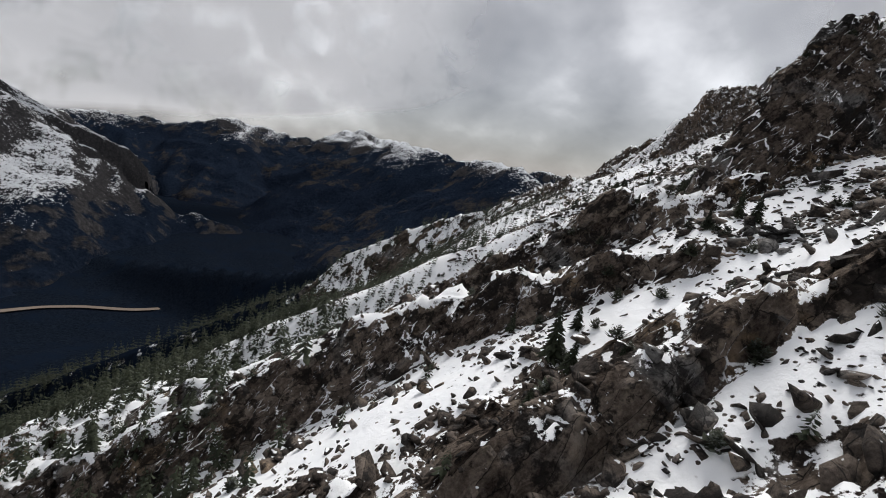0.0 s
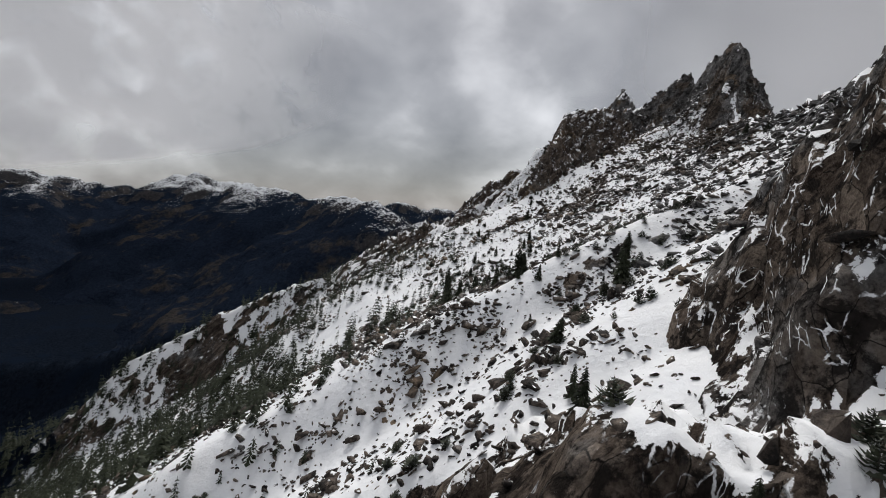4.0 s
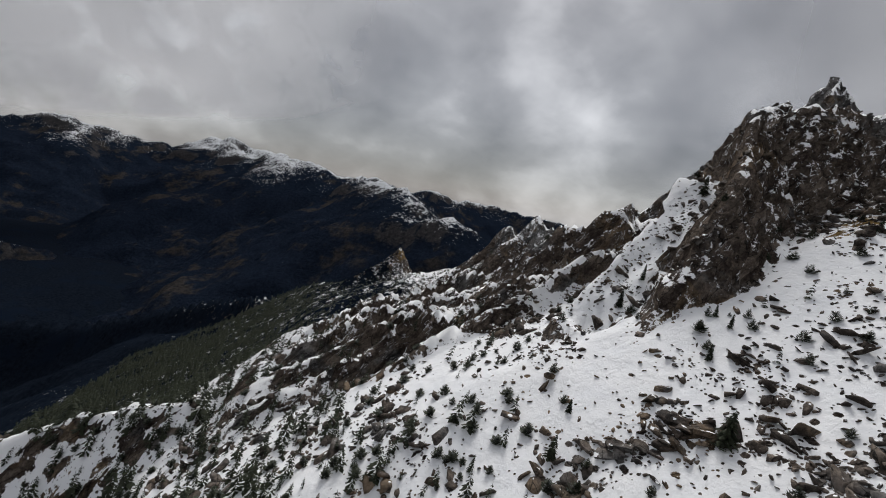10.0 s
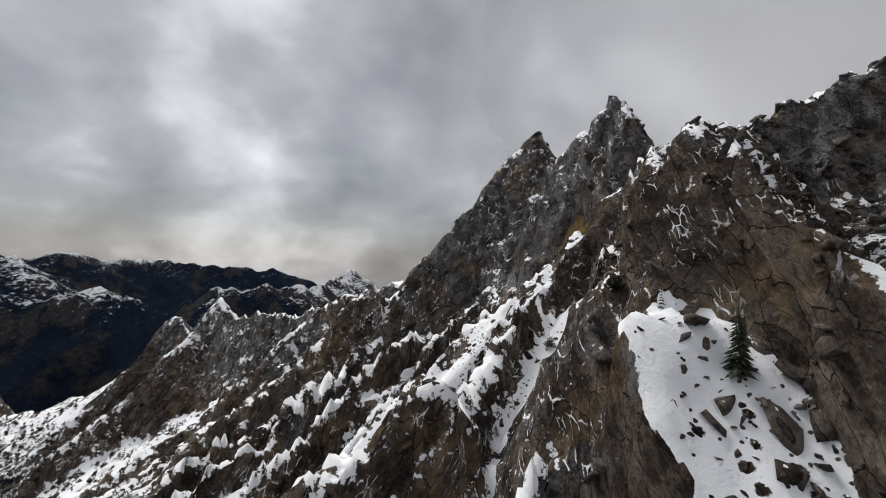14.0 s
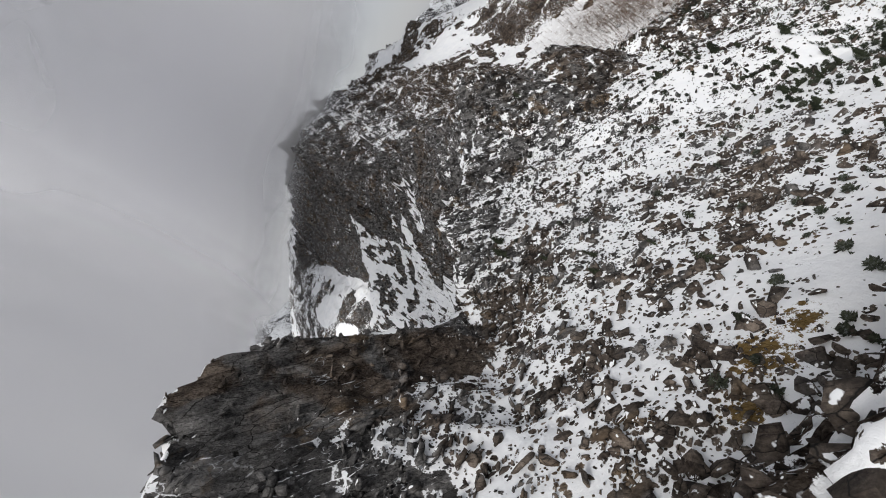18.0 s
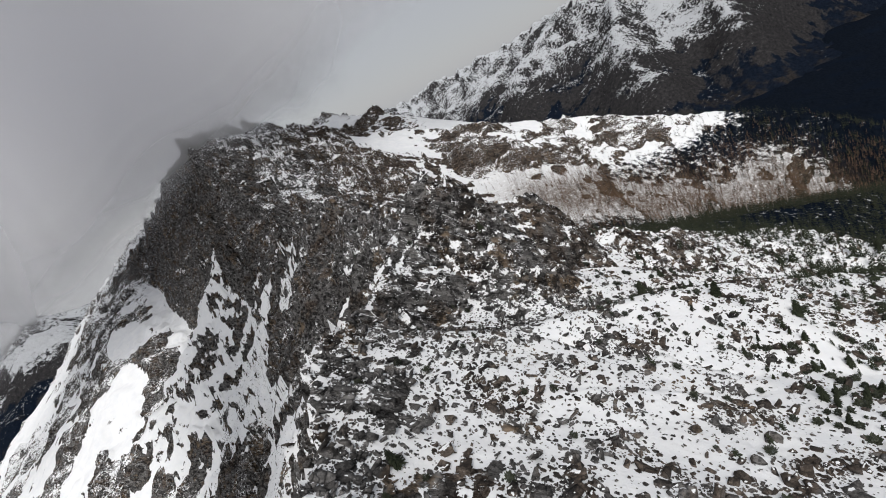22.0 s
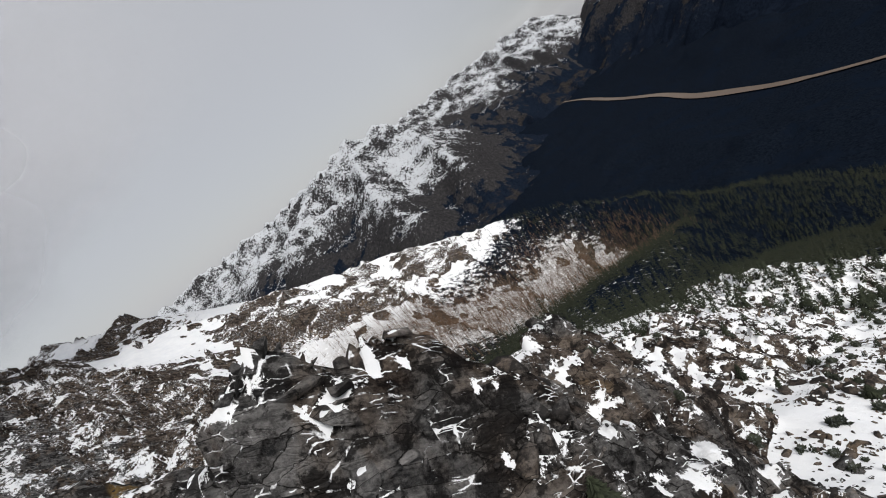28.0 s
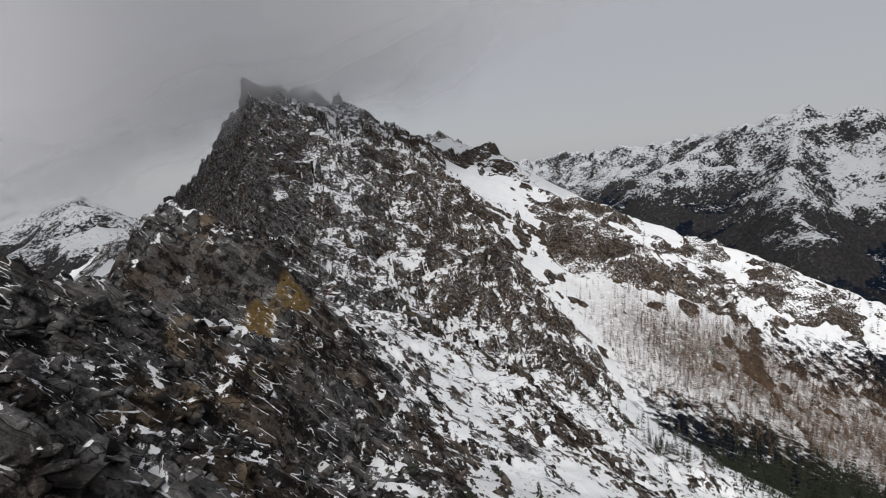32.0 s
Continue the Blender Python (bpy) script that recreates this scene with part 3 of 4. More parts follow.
def ground_material():
    m, t, b, link = material("mountain_ground")
    geo = node(t, "ShaderNodeNewGeometry")
    pos = geo.outputs["Position"]
    rockiness, wood, larch = attribute(t, "rock"), attribute(t, "wood"), attribute(t, "larch")
    cold, stones, ochre = attribute(t, "snowline"), attribute(t, "scree"), attribute(t, "ochre")
    rock, relief, seams = rock_colour(t, pos)
    bump = node(t, "ShaderNodeBump", Strength=1.0, Distance=0.7)
    link(relief, bump.inputs["Height"])
    fine = noise_node(t, pos, 0.9, 8.0, 0.72)
    mid = noise_node(t, pos, 0.13, 5.0, 0.62)
    wide = noise_node(t, pos, 0.012, 6.0, 0.66)

    def off(v, k):
        return mathn(t, "MULTIPLY", mathn(t, "SUBTRACT", v, 0.5), k)

    # snow lies on what is flat enough; ledges and joints catch it, walls shed it
    up = height_of(t, geo.outputs["Normal"])
    thin = mathn(t, "MULTIPLY", mathn(t, "SUBTRACT", 1.0, cold), 1.1)
    lie = mathn(t, "ADD", mathn(t, "MULTIPLY", up, mathn(t, "SUBTRACT", 1.0, mathn(t, "MULTIPLY", rockiness, 0.42))), off(fine, 0.22))
    lie = mathn(t, "ADD", lie, mathn(t, "ADD", off(mid, 0.75), off(wide, 0.30)))
    lie = mathn(t, "ADD", lie, off(noise_node(t, pos, 5.5, 3.0, 0.6), 0.05))
    lie = mathn(t, "SUBTRACT", mathn(t, "SUBTRACT", lie, mathn(t, "MULTIPLY", rockiness, 0.16)), thin)
    cover = smooth(t, lie, 0.605, 0.622)
    drift = noise_node(t, pos, 0.42, 8.0, 0.68)
    zone = noise_node(t, pos, 0.035, 4.0, 0.55)
    ledge = mathn(t, "ADD", mathn(t, "MULTIPLY", up, 0.95), mathn(t, "ADD", off(drift, 1.7), off(fine, 0.55)))
    ledge = mathn(t, "SUBTRACT", mathn(t, "ADD", ledge, mathn(t, "ADD", off(mid, 0.5), off(zone, 0.9))), thin)
    caught = mathn(t, "MAXIMUM", smooth(t, ledge, 0.76, 0.79), mathn(t, "MULTIPLY", mathn(t, "MULTIPLY", seams, smooth(t, zone, 0.40, 0.5)), smooth(t, mathn(t, "SUBTRACT", up, thin), 0.05, 0.25)))
    snow = node(t, "ShaderNodeMix")
    link(smooth(t, mathn(t, "ADD", rockiness, off(drift, 0.5)), 0.42, 0.5), snow.inputs[0])
    link(cover, snow.inputs[2])
    link(caught, snow.inputs[3])
    snow = snow.outputs[0]
    dip = node(t, "ShaderNodeBump", Strength=0.5, Distance=0.5)
    link(mathn(t, "ADD", fine, mathn(t, "MULTIPLY", noise_node(t, pos, 0.35, 3.0, 0.5), 1.5)), dip.inputs["Height"])
    # stones stick out of the snow where the scree lies
    cell = voronoi(t, pos, 0.95)
    cell2 = voronoi(t, pos, 2.6)
    pick = node(t, "ShaderNodeSeparateXYZ")
    link(cell.outputs["Color"], pick.inputs[0])
    pick2 = node(t, "ShaderNodeSeparateXYZ")
    link(cell2.outputs["Color"], pick2.inputs[0])
    lump = mathn(t, "MULTIPLY", mathn(t, "LESS_THAN", pick.outputs["X"], mathn(t, "MULTIPLY", stones, 0.42)), smooth(t, mathn(t, "ADD", cell.outputs["Distance"], off(fine, 1.1)), 0.46, 0.36))
    lump2 = mathn(t, "MULTIPLY", mathn(t, "LESS_THAN", pick2.outputs["X"], mathn(t, "MULTIPLY", stones, 0.42)), smooth(t, mathn(t, "ADD", cell2.outputs["Distance"], off(fine, 1.1)), 0.46, 0.34))
    bare = mathn(t, "MAXIMUM", mathn(t, "MAXIMUM", lump, lump2), mathn(t, "MULTIPLY", smooth(t, mathn(t, "ADD", ochre, off(fine, 2.4)), 0.70, 0.80), smooth(t, ochre, 0.0, 0.2)))
    bare = mathn(t, "MULTIPLY", bare, mathn(t, "SUBTRACT", 1.0, smooth(t, rockiness, 0.2, 0.5)))
    snow = mathn(t, "MULTIPLY", snow, mathn(t, "SUBTRACT", 1.0, bare))
    white = ramp_node(t, mid, [(0.3, (0.83, 0.845, 0.87)), (0.7, (0.92, 0.925, 0.93))])
    straw = ramp_node(t, fine, [(0.3, (0.07, 0.045, 0.022)), (0.7, (0.33, 0.22, 0.085))])
    rock = mixc(t, mathn(t, "MULTIPLY", smooth(t, mathn(t, "ADD", ochre, off(mid, 0.6)), 0.35, 0.6), 0.85), rock, straw)
    # conifer woods and tawny larch woods where single trees are lost in the distance
    tree = noise_node(t, pos, 0.16, 6.0, 0.78)
    # conifer colour carries the valley's blue haze and cloud shade, hence the near-black navy
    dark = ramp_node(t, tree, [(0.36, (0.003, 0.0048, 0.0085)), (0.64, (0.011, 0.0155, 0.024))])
    tawny = ramp_node(t, tree, [(0.3, (0.05, 0.036, 0.024)), (0.55, (0.115, 0.080, 0.052)), (0.75, (0.21, 0.17, 0.145))])
    col = mixc(t, snow, rock, white)
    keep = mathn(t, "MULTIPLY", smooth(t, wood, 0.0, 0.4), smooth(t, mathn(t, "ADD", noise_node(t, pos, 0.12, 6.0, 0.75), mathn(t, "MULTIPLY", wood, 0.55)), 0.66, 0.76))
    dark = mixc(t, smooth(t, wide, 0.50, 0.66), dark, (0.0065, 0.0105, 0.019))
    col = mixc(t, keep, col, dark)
    keep = mathn(t, "MULTIPLY", mathn(t, "MULTIPLY", larch, 0.8), smooth(t, noise_node(t, pos, 0.30, 6.0, 0.75), 0.33, 0.52))
    col = mixc(t, keep, col, tawny)
    link(col, b.inputs["Base Color"])
    link(mixc(t, snow, (0.85, 0.85, 0.85), (0.55, 0.55, 0.55)), b.inputs["Roughness"])
    b.inputs["Specular IOR Level"].default_value = 0.0
    link(blend_normal(t, bump.outputs[0], dip.outputs[0], mathn(t, "MULTIPLY", snow, 0.9)), b.inputs["Normal"])
    return m


def range_material():
    """Far mountains: dark forest below, tinted navy in place of haze, brown-grey rock with ribs of thin snow above."""
    m, t, b, link = material("far_mountain")
    geo = node(t, "ShaderNodeNewGeometry")
    pos = geo.outputs["Position"]
    high, bare = attribute(t, "high"), attribute(t, "crag")
    fine = noise_node(t, pos, 0.085, 9.0, 0.8)
    mid = noise_node(t, pos, 0.016, 6.0, 0.7)
    wide = noise_node(t, pos, 0.004, 4.0, 0.6)
    rock = ramp_node(t, fine, [(0.30, (0.014, 0.014, 0.016)), (0.55, (0.052, 0.050, 0.052)), (0.75, (0.13, 0.125, 0.125))])
    # the blue of the distance haze is mixed into the forest colour
    haze_woods = ramp_node(t, fine, [(0.35, (0.006, 0.0095, 0.018)), (0.7, (0.018, 0.026, 0.043))])
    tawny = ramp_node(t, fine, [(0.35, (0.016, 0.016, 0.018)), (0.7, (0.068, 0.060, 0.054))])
    haze_woods = mixc(t, smooth(t, mathn(t, "ADD", wide, mathn(t, "MULTIPLY", mid, 0.5)), 0.78, 0.94), haze_woods, tawny)

    def off(v, k):
        return mathn(t, "MULTIPLY", mathn(t, "SUBTRACT", v, 0.5), k)

    tall = mathn(t, "ADD", high, off(mid, 0.7))
    col = mixc(t, smooth(t, mathn(t, "ADD", mathn(t, "ADD", tall, off(fine, 0.6)), mathn(t, "MULTIPLY", bare, 0.5)), 0.38, 0.62), haze_woods, rock)
    s = mathn(t, "ADD", mathn(t, "ADD", tall, off(fine, 2.6)), mathn(t, "MULTIPLY", mathn(t, "SUBTRACT", height_of(t, geo.outputs["Normal"]), 0.8), 1.4))
    snow = smooth(t, s, 0.68, 0.75)
    col = mixc(t, mathn(t, "MULTIPLY", snow, 0.88), col, (0.72, 0.745, 0.78))
    link(col, b.inputs["Base Color"])
    b.inputs["Roughness"].default_value = 0.9
    b.inputs["Specular IOR Level"].default_value = 0.0
    bump = node(t, "ShaderNodeBump", Strength=0.8, Distance=16.0)
    link(mathn(t, "ADD", fine, mathn(t, "MULTIPLY", mid, 2.0)), bump.inputs["Height"])
    link(bump.outputs[0], b.inputs["Normal"])
    return m


def stone_material(name, frost):
    """Loose blocks of the same rock: wind-blown, with snow caught on their flattest tops."""
    m, t, b, link = material(name)
    geo = node(t, "ShaderNodeNewGeometry")
    pos = geo.outputs["Position"]
    rock, relief, seams = rock_colour(t, pos)
    info = node(t, "ShaderNodeObjectInfo")
    tone = mathn(t, "ADD", 0.34, mathn(t, "MULTIPLY", mathn(t, "ADD", geo.outputs["Random Per Island"], info.outputs["Random"]), 0.42))
    s = mathn(t, "ADD", height_of(t, geo.outputs["Normal"]), mathn(t, "MULTIPLY", mathn(t, "SUBTRACT", noise_node(t, pos, 0.9, 3.0, 0.5), 0.5), 1.5))
    snow = smooth(t, s, frost, frost + 0.06)
    scale = node(t, "ShaderNodeVectorMath")
    scale.operation = "SCALE"
    link(rock, scale.inputs[0])
    link(tone, scale.inputs["Scale"])
    link(mixc(t, snow, scale.outputs[0], (0.86, 0.875, 0.89)), b.inputs["Base Color"])
    b.inputs["Roughness"].default_value = 0.85
    b.inputs["Specular IOR Level"].default_value = 0.2
    bump = node(t, "ShaderNodeBump", Strength=0.8, Distance=0.3)
    link(relief, bump.inputs["Height"])
    link(blend_normal(t, bump.outputs[0], geo.outputs["Normal"], mathn(t, "MULTIPLY", snow, 0.85)), b.inputs["Normal"])
    return m


def leaf_material(name, low, high, frost, rime=(0.42, 0.45, 0.46)):
    m, t, b, link = material(name)
    geo = node(t, "ShaderNodeNewGeometry")
    pos = geo.outputs["Position"]
    info = node(t, "ShaderNodeObjectInfo")
    n = mathn(t, "ADD", mathn(t, "MULTIPLY", noise_node(t, pos, 2.4, 4.0, 0.7), 0.6), mathn(t, "MULTIPLY", mathn(t, "ADD", geo.outputs["Random Per Island"], info.outputs["Random"]), 0.22))
    col = ramp_node(t, n, [(0.3, low), (0.75, high)])
    up = node(t, "ShaderNodeSeparateXYZ")
    link(geo.outputs["Normal"], up.inputs[0])
    s = mathn(t, "ADD", mathn(t, "ABSOLUTE", up.outputs["Z"]), mathn(t, "MULTIPLY", mathn(t, "SUBTRACT", noise_node(t, pos, 3.0, 4.0, 0.7), 0.5), 1.3))
    link(mixc(t, mathn(t, "MULTIPLY", smooth(t, s, frost, frost + 0.3), 0.85), col, rime), b.inputs["Base Color"])
    b.inputs["Roughness"].default_value = 0.8
    b.inputs["Specular IOR Level"].default_value = 0.15
    return m


def plain_material(name, low, high, scale=3.0, rough=0.9):
    m, t, b, link = material(name)
    geo = node(t, "ShaderNodeNewGeometry")
    link(ramp_node(t, noise_node(t, geo.outputs["Position"], scale, 5.0, 0.65), [(0.3, low), (0.7, high)]), b.inputs["Base Color"])
    b.inputs["Roughness"].default_value = rough
    return m


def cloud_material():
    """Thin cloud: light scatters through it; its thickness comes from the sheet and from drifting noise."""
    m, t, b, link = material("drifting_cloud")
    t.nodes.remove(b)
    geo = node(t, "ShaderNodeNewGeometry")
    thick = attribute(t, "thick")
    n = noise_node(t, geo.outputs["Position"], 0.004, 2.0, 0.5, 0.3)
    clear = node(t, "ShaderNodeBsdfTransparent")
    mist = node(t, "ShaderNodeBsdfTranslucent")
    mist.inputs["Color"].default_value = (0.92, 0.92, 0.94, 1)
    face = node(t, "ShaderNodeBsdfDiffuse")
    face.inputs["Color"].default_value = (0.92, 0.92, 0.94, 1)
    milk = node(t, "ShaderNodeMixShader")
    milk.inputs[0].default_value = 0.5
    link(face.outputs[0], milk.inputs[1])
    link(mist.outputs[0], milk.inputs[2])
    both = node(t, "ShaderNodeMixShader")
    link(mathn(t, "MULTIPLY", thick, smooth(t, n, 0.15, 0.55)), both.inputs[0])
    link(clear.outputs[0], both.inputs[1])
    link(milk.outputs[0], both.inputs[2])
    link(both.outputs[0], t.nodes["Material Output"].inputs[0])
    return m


GROUND = ground_material()
FAR_ROCK = range_material()
CLOUD = cloud_material()
STONE = stone_material("broken_stone", 1.08)
SLAB = stone_material("slab_rock", 1.12)
NEEDLES = leaf_material("dark_green_needles", (0.008, 0.011, 0.007), (0.046, 0.054, 0.032), 1.0, (0.25, 0.27, 0.27))
FROSTED = leaf_material("frosted_needles", (0.014, 0.018, 0.013), (0.08, 0.088, 0.06), 0.95, (0.27, 0.29, 0.29))
DARK_NEEDLES = leaf_material("dark_needles", (0.004, 0.006, 0.005), (0.030, 0.034, 0.020), 1.05, (0.3, 0.32, 0.33))
LARCH_TWIGS = leaf_material("tawny_larch", (0.07, 0.042, 0.028), (0.21, 0.13, 0.08), 1.0, (0.35, 0.32, 0.3))
BARK = plain_material("grey_bark", (0.05, 0.042, 0.036), (0.16, 0.14, 0.125))
SHINGLE = plain_material("river_gravel", (0.085, 0.06, 0.045), (0.19, 0.15, 0.12), 0.0012)

# ---- the ground: one sheet from the ridge to the horizon ----
OCHRE = [(129, 231, 4), (134, 235, 3), (124, 230, 3), (180, 314, 5), (160, 283, 2.5), (154, 279, 2.5), (98, -4, 3), (93, -10, 3), (88, -14, 3), (112, 655, 9)]


def zones(x, y, z):
    n = fbm(x / 120, y / 120, 4, 101)
    low = step(-50, -125, z + 60 * n)
    wood = low * step(-60, -120, x - 0.06 * np.abs(y - 150))
    wood = np.maximum(wood, 0.85 * step(370, 470, y) * step(40, -20, z + 60 * n) * step(150, 80, x))
    wood = np.maximum(wood, step(700, 1100, y) * step(-120, -200, z) + step(-250, -310, z))
    wood = wood * np.maximum(step(-330, -250, y + 40 * n), 0.25 + 0.75 * step(-270, -340, z + 60 * n))
    larch = np.exp(-((y + 285 + 0.27 * x + 36 * n) / 52.0) ** 2) * step(-60, -150, x + 30 * n) * step(-540, -430, x + 30 * n)
    wood = np.clip(wood * (1 - 0.95 * larch), 0, 1) * (0.62 + 0.38 * step(-200, -310, z + 40 * n))
    snowline = step(-430, -200, z + 120 * n)
    # the wind keeps the steep wall south of the pyramid almost bare
    snowline = snowline * (1 - 0.14 * step(60, 20, y + 20 * n) * step(50, 75, x + 0.2 * y) * step(-700, -560, y))
    # thin, blown snow on the rim of the cirque and under the high peak
    snowline = snowline * (1 - (0.07 + 0.22 * n) * step(-230, -300, y + 0.25 * x + 40 * n) * step(60, 0, x))
    return wood, larch, snowline


def ochre_at(x, y):
    v = np.zeros_like(x)
    for cx, cy, r in OCHRE:
        v = np.maximum(v, np.exp(-((x - cx) ** 2 + (y - cy) ** 2) / (r * r)))
    return v


WOOD, LARCH, SNOWLINE = zones(GX, GY, GZ)
SCREE = scree(GX, GY) * (np.hypot(GX - 80, GY - 150) < 420)
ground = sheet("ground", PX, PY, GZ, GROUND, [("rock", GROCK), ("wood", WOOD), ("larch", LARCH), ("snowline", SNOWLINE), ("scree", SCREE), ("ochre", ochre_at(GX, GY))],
               np.ones_like(GZ))
tagged(ground, "snow-dusted mountain ridge and valleys of dark brown broken rock", "mountain", kind="structure")

# ---- the ranges across the valleys ----
# far ranges: crest lines and their fall
RANGES = [
    ([(-2700, 2100, 330), (-1700, 1720, 10), (-1470, 1780, -120), (-1150, 2000, -365), (-1000, 2050, -420)], 0.5),
    ([(-3300, 3300, 10), (-2200, 3700, 30), (-1750, 3810, 115), (-1550, 3900, 85), (-1250, 4000, 60), (-1000, 4080, 190), (-640, 4150, 145), (-350, 4180, 130), (-40, 4190, 62), (212, 4190, 72), (480, 4150, 60), (1010, 4150, 25), (1500, 4120, 10), (2300, 4000, -40)], 0.5),
    ([(-900, 4050, 150), (-560, 3500, 10), (-420, 3000, -130), (-500, 2400, -290), (-620, 1950, -430)], 0.45),
    ([(-640, 4150, 135), (-420, 3500, 85), (-280, 2890, 58), (-20, 2650, 36), (140, 2480, 40), (250, 2100, 16), (290, 1790, 2), (420, 1600, -30), (520, 1480, -90)], 0.55),
    ([(140, 2480, 36), (60, 2100, -110), (0, 1800, -260)], 0.5),
    ([(560, 1500, -120), (680, 1600, -40), (850, 1520, -50), (1050, 1700, -60), (1500, 2000, 0)], 0.6),
    ([(-1200, -1900, -60), (-1538, -1928, 100), (-1716, -1773, 172), (-1876, -1606, 160), (-1965, -1499, 110), (-2045, -1392, -40), (-2130, -1260, -220), (-2180, -1180, -330)], 0.8),
    ([(-1965, -1499, 100), (-1760, -1250, -90), (-1600, -1050, -220)], 0.75),
    ([(-1750, -1730, 150), (-1450, -1450, -60), (-1250, -1200, -190)], 0.75),
    ([(-700, -3300, 70), (-1185, -3428, 75), (-1672, -2867, 95), (-1900, -2500, 110), (-1716, -1900, 120)], 0.6),
    ([(-4500, -1500, 165), (-3950, -1950, 160), (-3300, -2300, 135), (-2600, -2300, 110)], 0.65),
    ([(-4700, -500, 420), (-3800, 200, 230), (-3000, 700, 280), (-2600, 1500, 320), (-2700, 2100, 330)], 0.75),
    ([(1700, -2300, 70), (2100, -2900, 90), (2700, -3200, 60)], 0.5),
    ([(900, -1500, -60), (1250, -2000, 40), (1700, -2300, 70)], 0.5),
]
# which lines make one range, where its rock and snow begin, and over what rise
MASSIFS = [((0,), -250, 200, 0.74), ((1, 2, 3, 4), 35, 190, 0.78), ((5,), -90, 130, 0.85), ((6, 7, 8), -265, 200, 0.86), ((9,), -160, 200, 0.8), ((10,), -150, 240, 0.74), ((11,), -60, 240, 0.7), ((12, 13), -100, 160, 0.85)]


def slope_lines(x, y, points):
    """Distance to a crest, its height, and the way along it."""
    best = np.full(x.shape, 1e18)
    top, way, run = np.zeros_like(x), np.zeros_like(x), 0.0
    for (x0, y0, z0), (x1, y1, z1) in zip(points, points[1:]):
        dx, dy = x1 - x0, y1 - y0
        size = math.hypot(dx, dy)
        s = np.clip(((x - x0) * dx + (y - y0) * dy) / size ** 2, 0, 1)
        d = (x - x0 - s * dx) ** 2 + (y - y0 - s * dy) ** 2
        near = d < best
        best = np.where(near, d, best)
        top = np.where(near, z0 + s * (z1 - z0), top)
        way = np.where(near, run + s * size, way)
        run += size
    return np.sqrt(best), top, way


def raise_range(k, lines, line, rise, most):
    pts = [p for i in lines for p in RANGES[i][0]]
    reach = 1600
    x0, x1 = min(p[0] for p in pts) - reach, max(p[0] for p in pts) + reach
    y0, y1 = min(p[1] for p in pts) - reach, max(p[1] for p in pts) + reach
    stride = max(15.0, math.sqrt((x1 - x0) * (y1 - y0) / 80000))
    xs, ys = np.arange(x0, x1, stride), np.arange(y0, y1, stride)
    x, y = np.meshgrid(xs, ys)
    wx, wy = 130 * fbm(x / 420, y / 420, 4, 400 + k), 130 * fbm(x / 420, y / 420, 4, 420 + k)
    z = np.full(x.shape, -900.0)
    for i in lines:
        d, top, way = slope_lines(x + wx * 0.6, y + wy * 0.6, RANGES[i][0])
        ribs = ridged((way + 0.4 * wx) / 210, d / 900 + 0.1 * i, 4, 440 + i)
        grow = step(0, 420, d)
        crest = 44 * ridged(way / 80, d / 200, 4, 460 + i) - 8
        z = smax(z, top - RANGES[i][1] * d * (1.25 - 0.25 * step(0, 700, d)) + grow * 95 * (ribs - 0.25) + crest * (1 - 0.6 * grow), 10)
    for _ in range(1):
        z[1:-1, 1:-1] = 0.2 * (z[1:-1, 1:-1] + z[:-2, 1:-1] + z[2:, 1:-1] + z[1:-1, :-2] + z[1:-1, 2:])
    z = z + 26 * ridged(x / 150, y / 150, 4, 480 + k) + 13 * ridged(x / 52, y / 52, 2, 485 + k)
    n = fbm(x / 380, y / 380, 4, 490 + k)
    high = np.clip(0.5 + (z - line + 0.9 * rise * n) / (2 * rise), 0, most)
    gy, gx = np.gradient(z, ys, xs)
    crag = step(0.75, 1.25, np.hypot(gx, gy)) * step(line - 2.2 * rise, line - 0.6 * rise, z)
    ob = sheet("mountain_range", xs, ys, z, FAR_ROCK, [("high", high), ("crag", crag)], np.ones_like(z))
    bm = bmesh.new()
    bm.from_mesh(ob.data)
    bmesh.ops.delete(bm, geom=[v for v in bm.verts if v.co.z < -530], context="VERTS")
    bm.to_mesh(ob.data)
    bm.free()
    tagged(ob, "far mountain range with forest coloured haze blue and thin snow on its rocky summits", "mountain", kind="structure")


for k, (lines, line, rise, most) in enumerate(MASSIFS):
    raise_range(k, lines, line, rise, most)


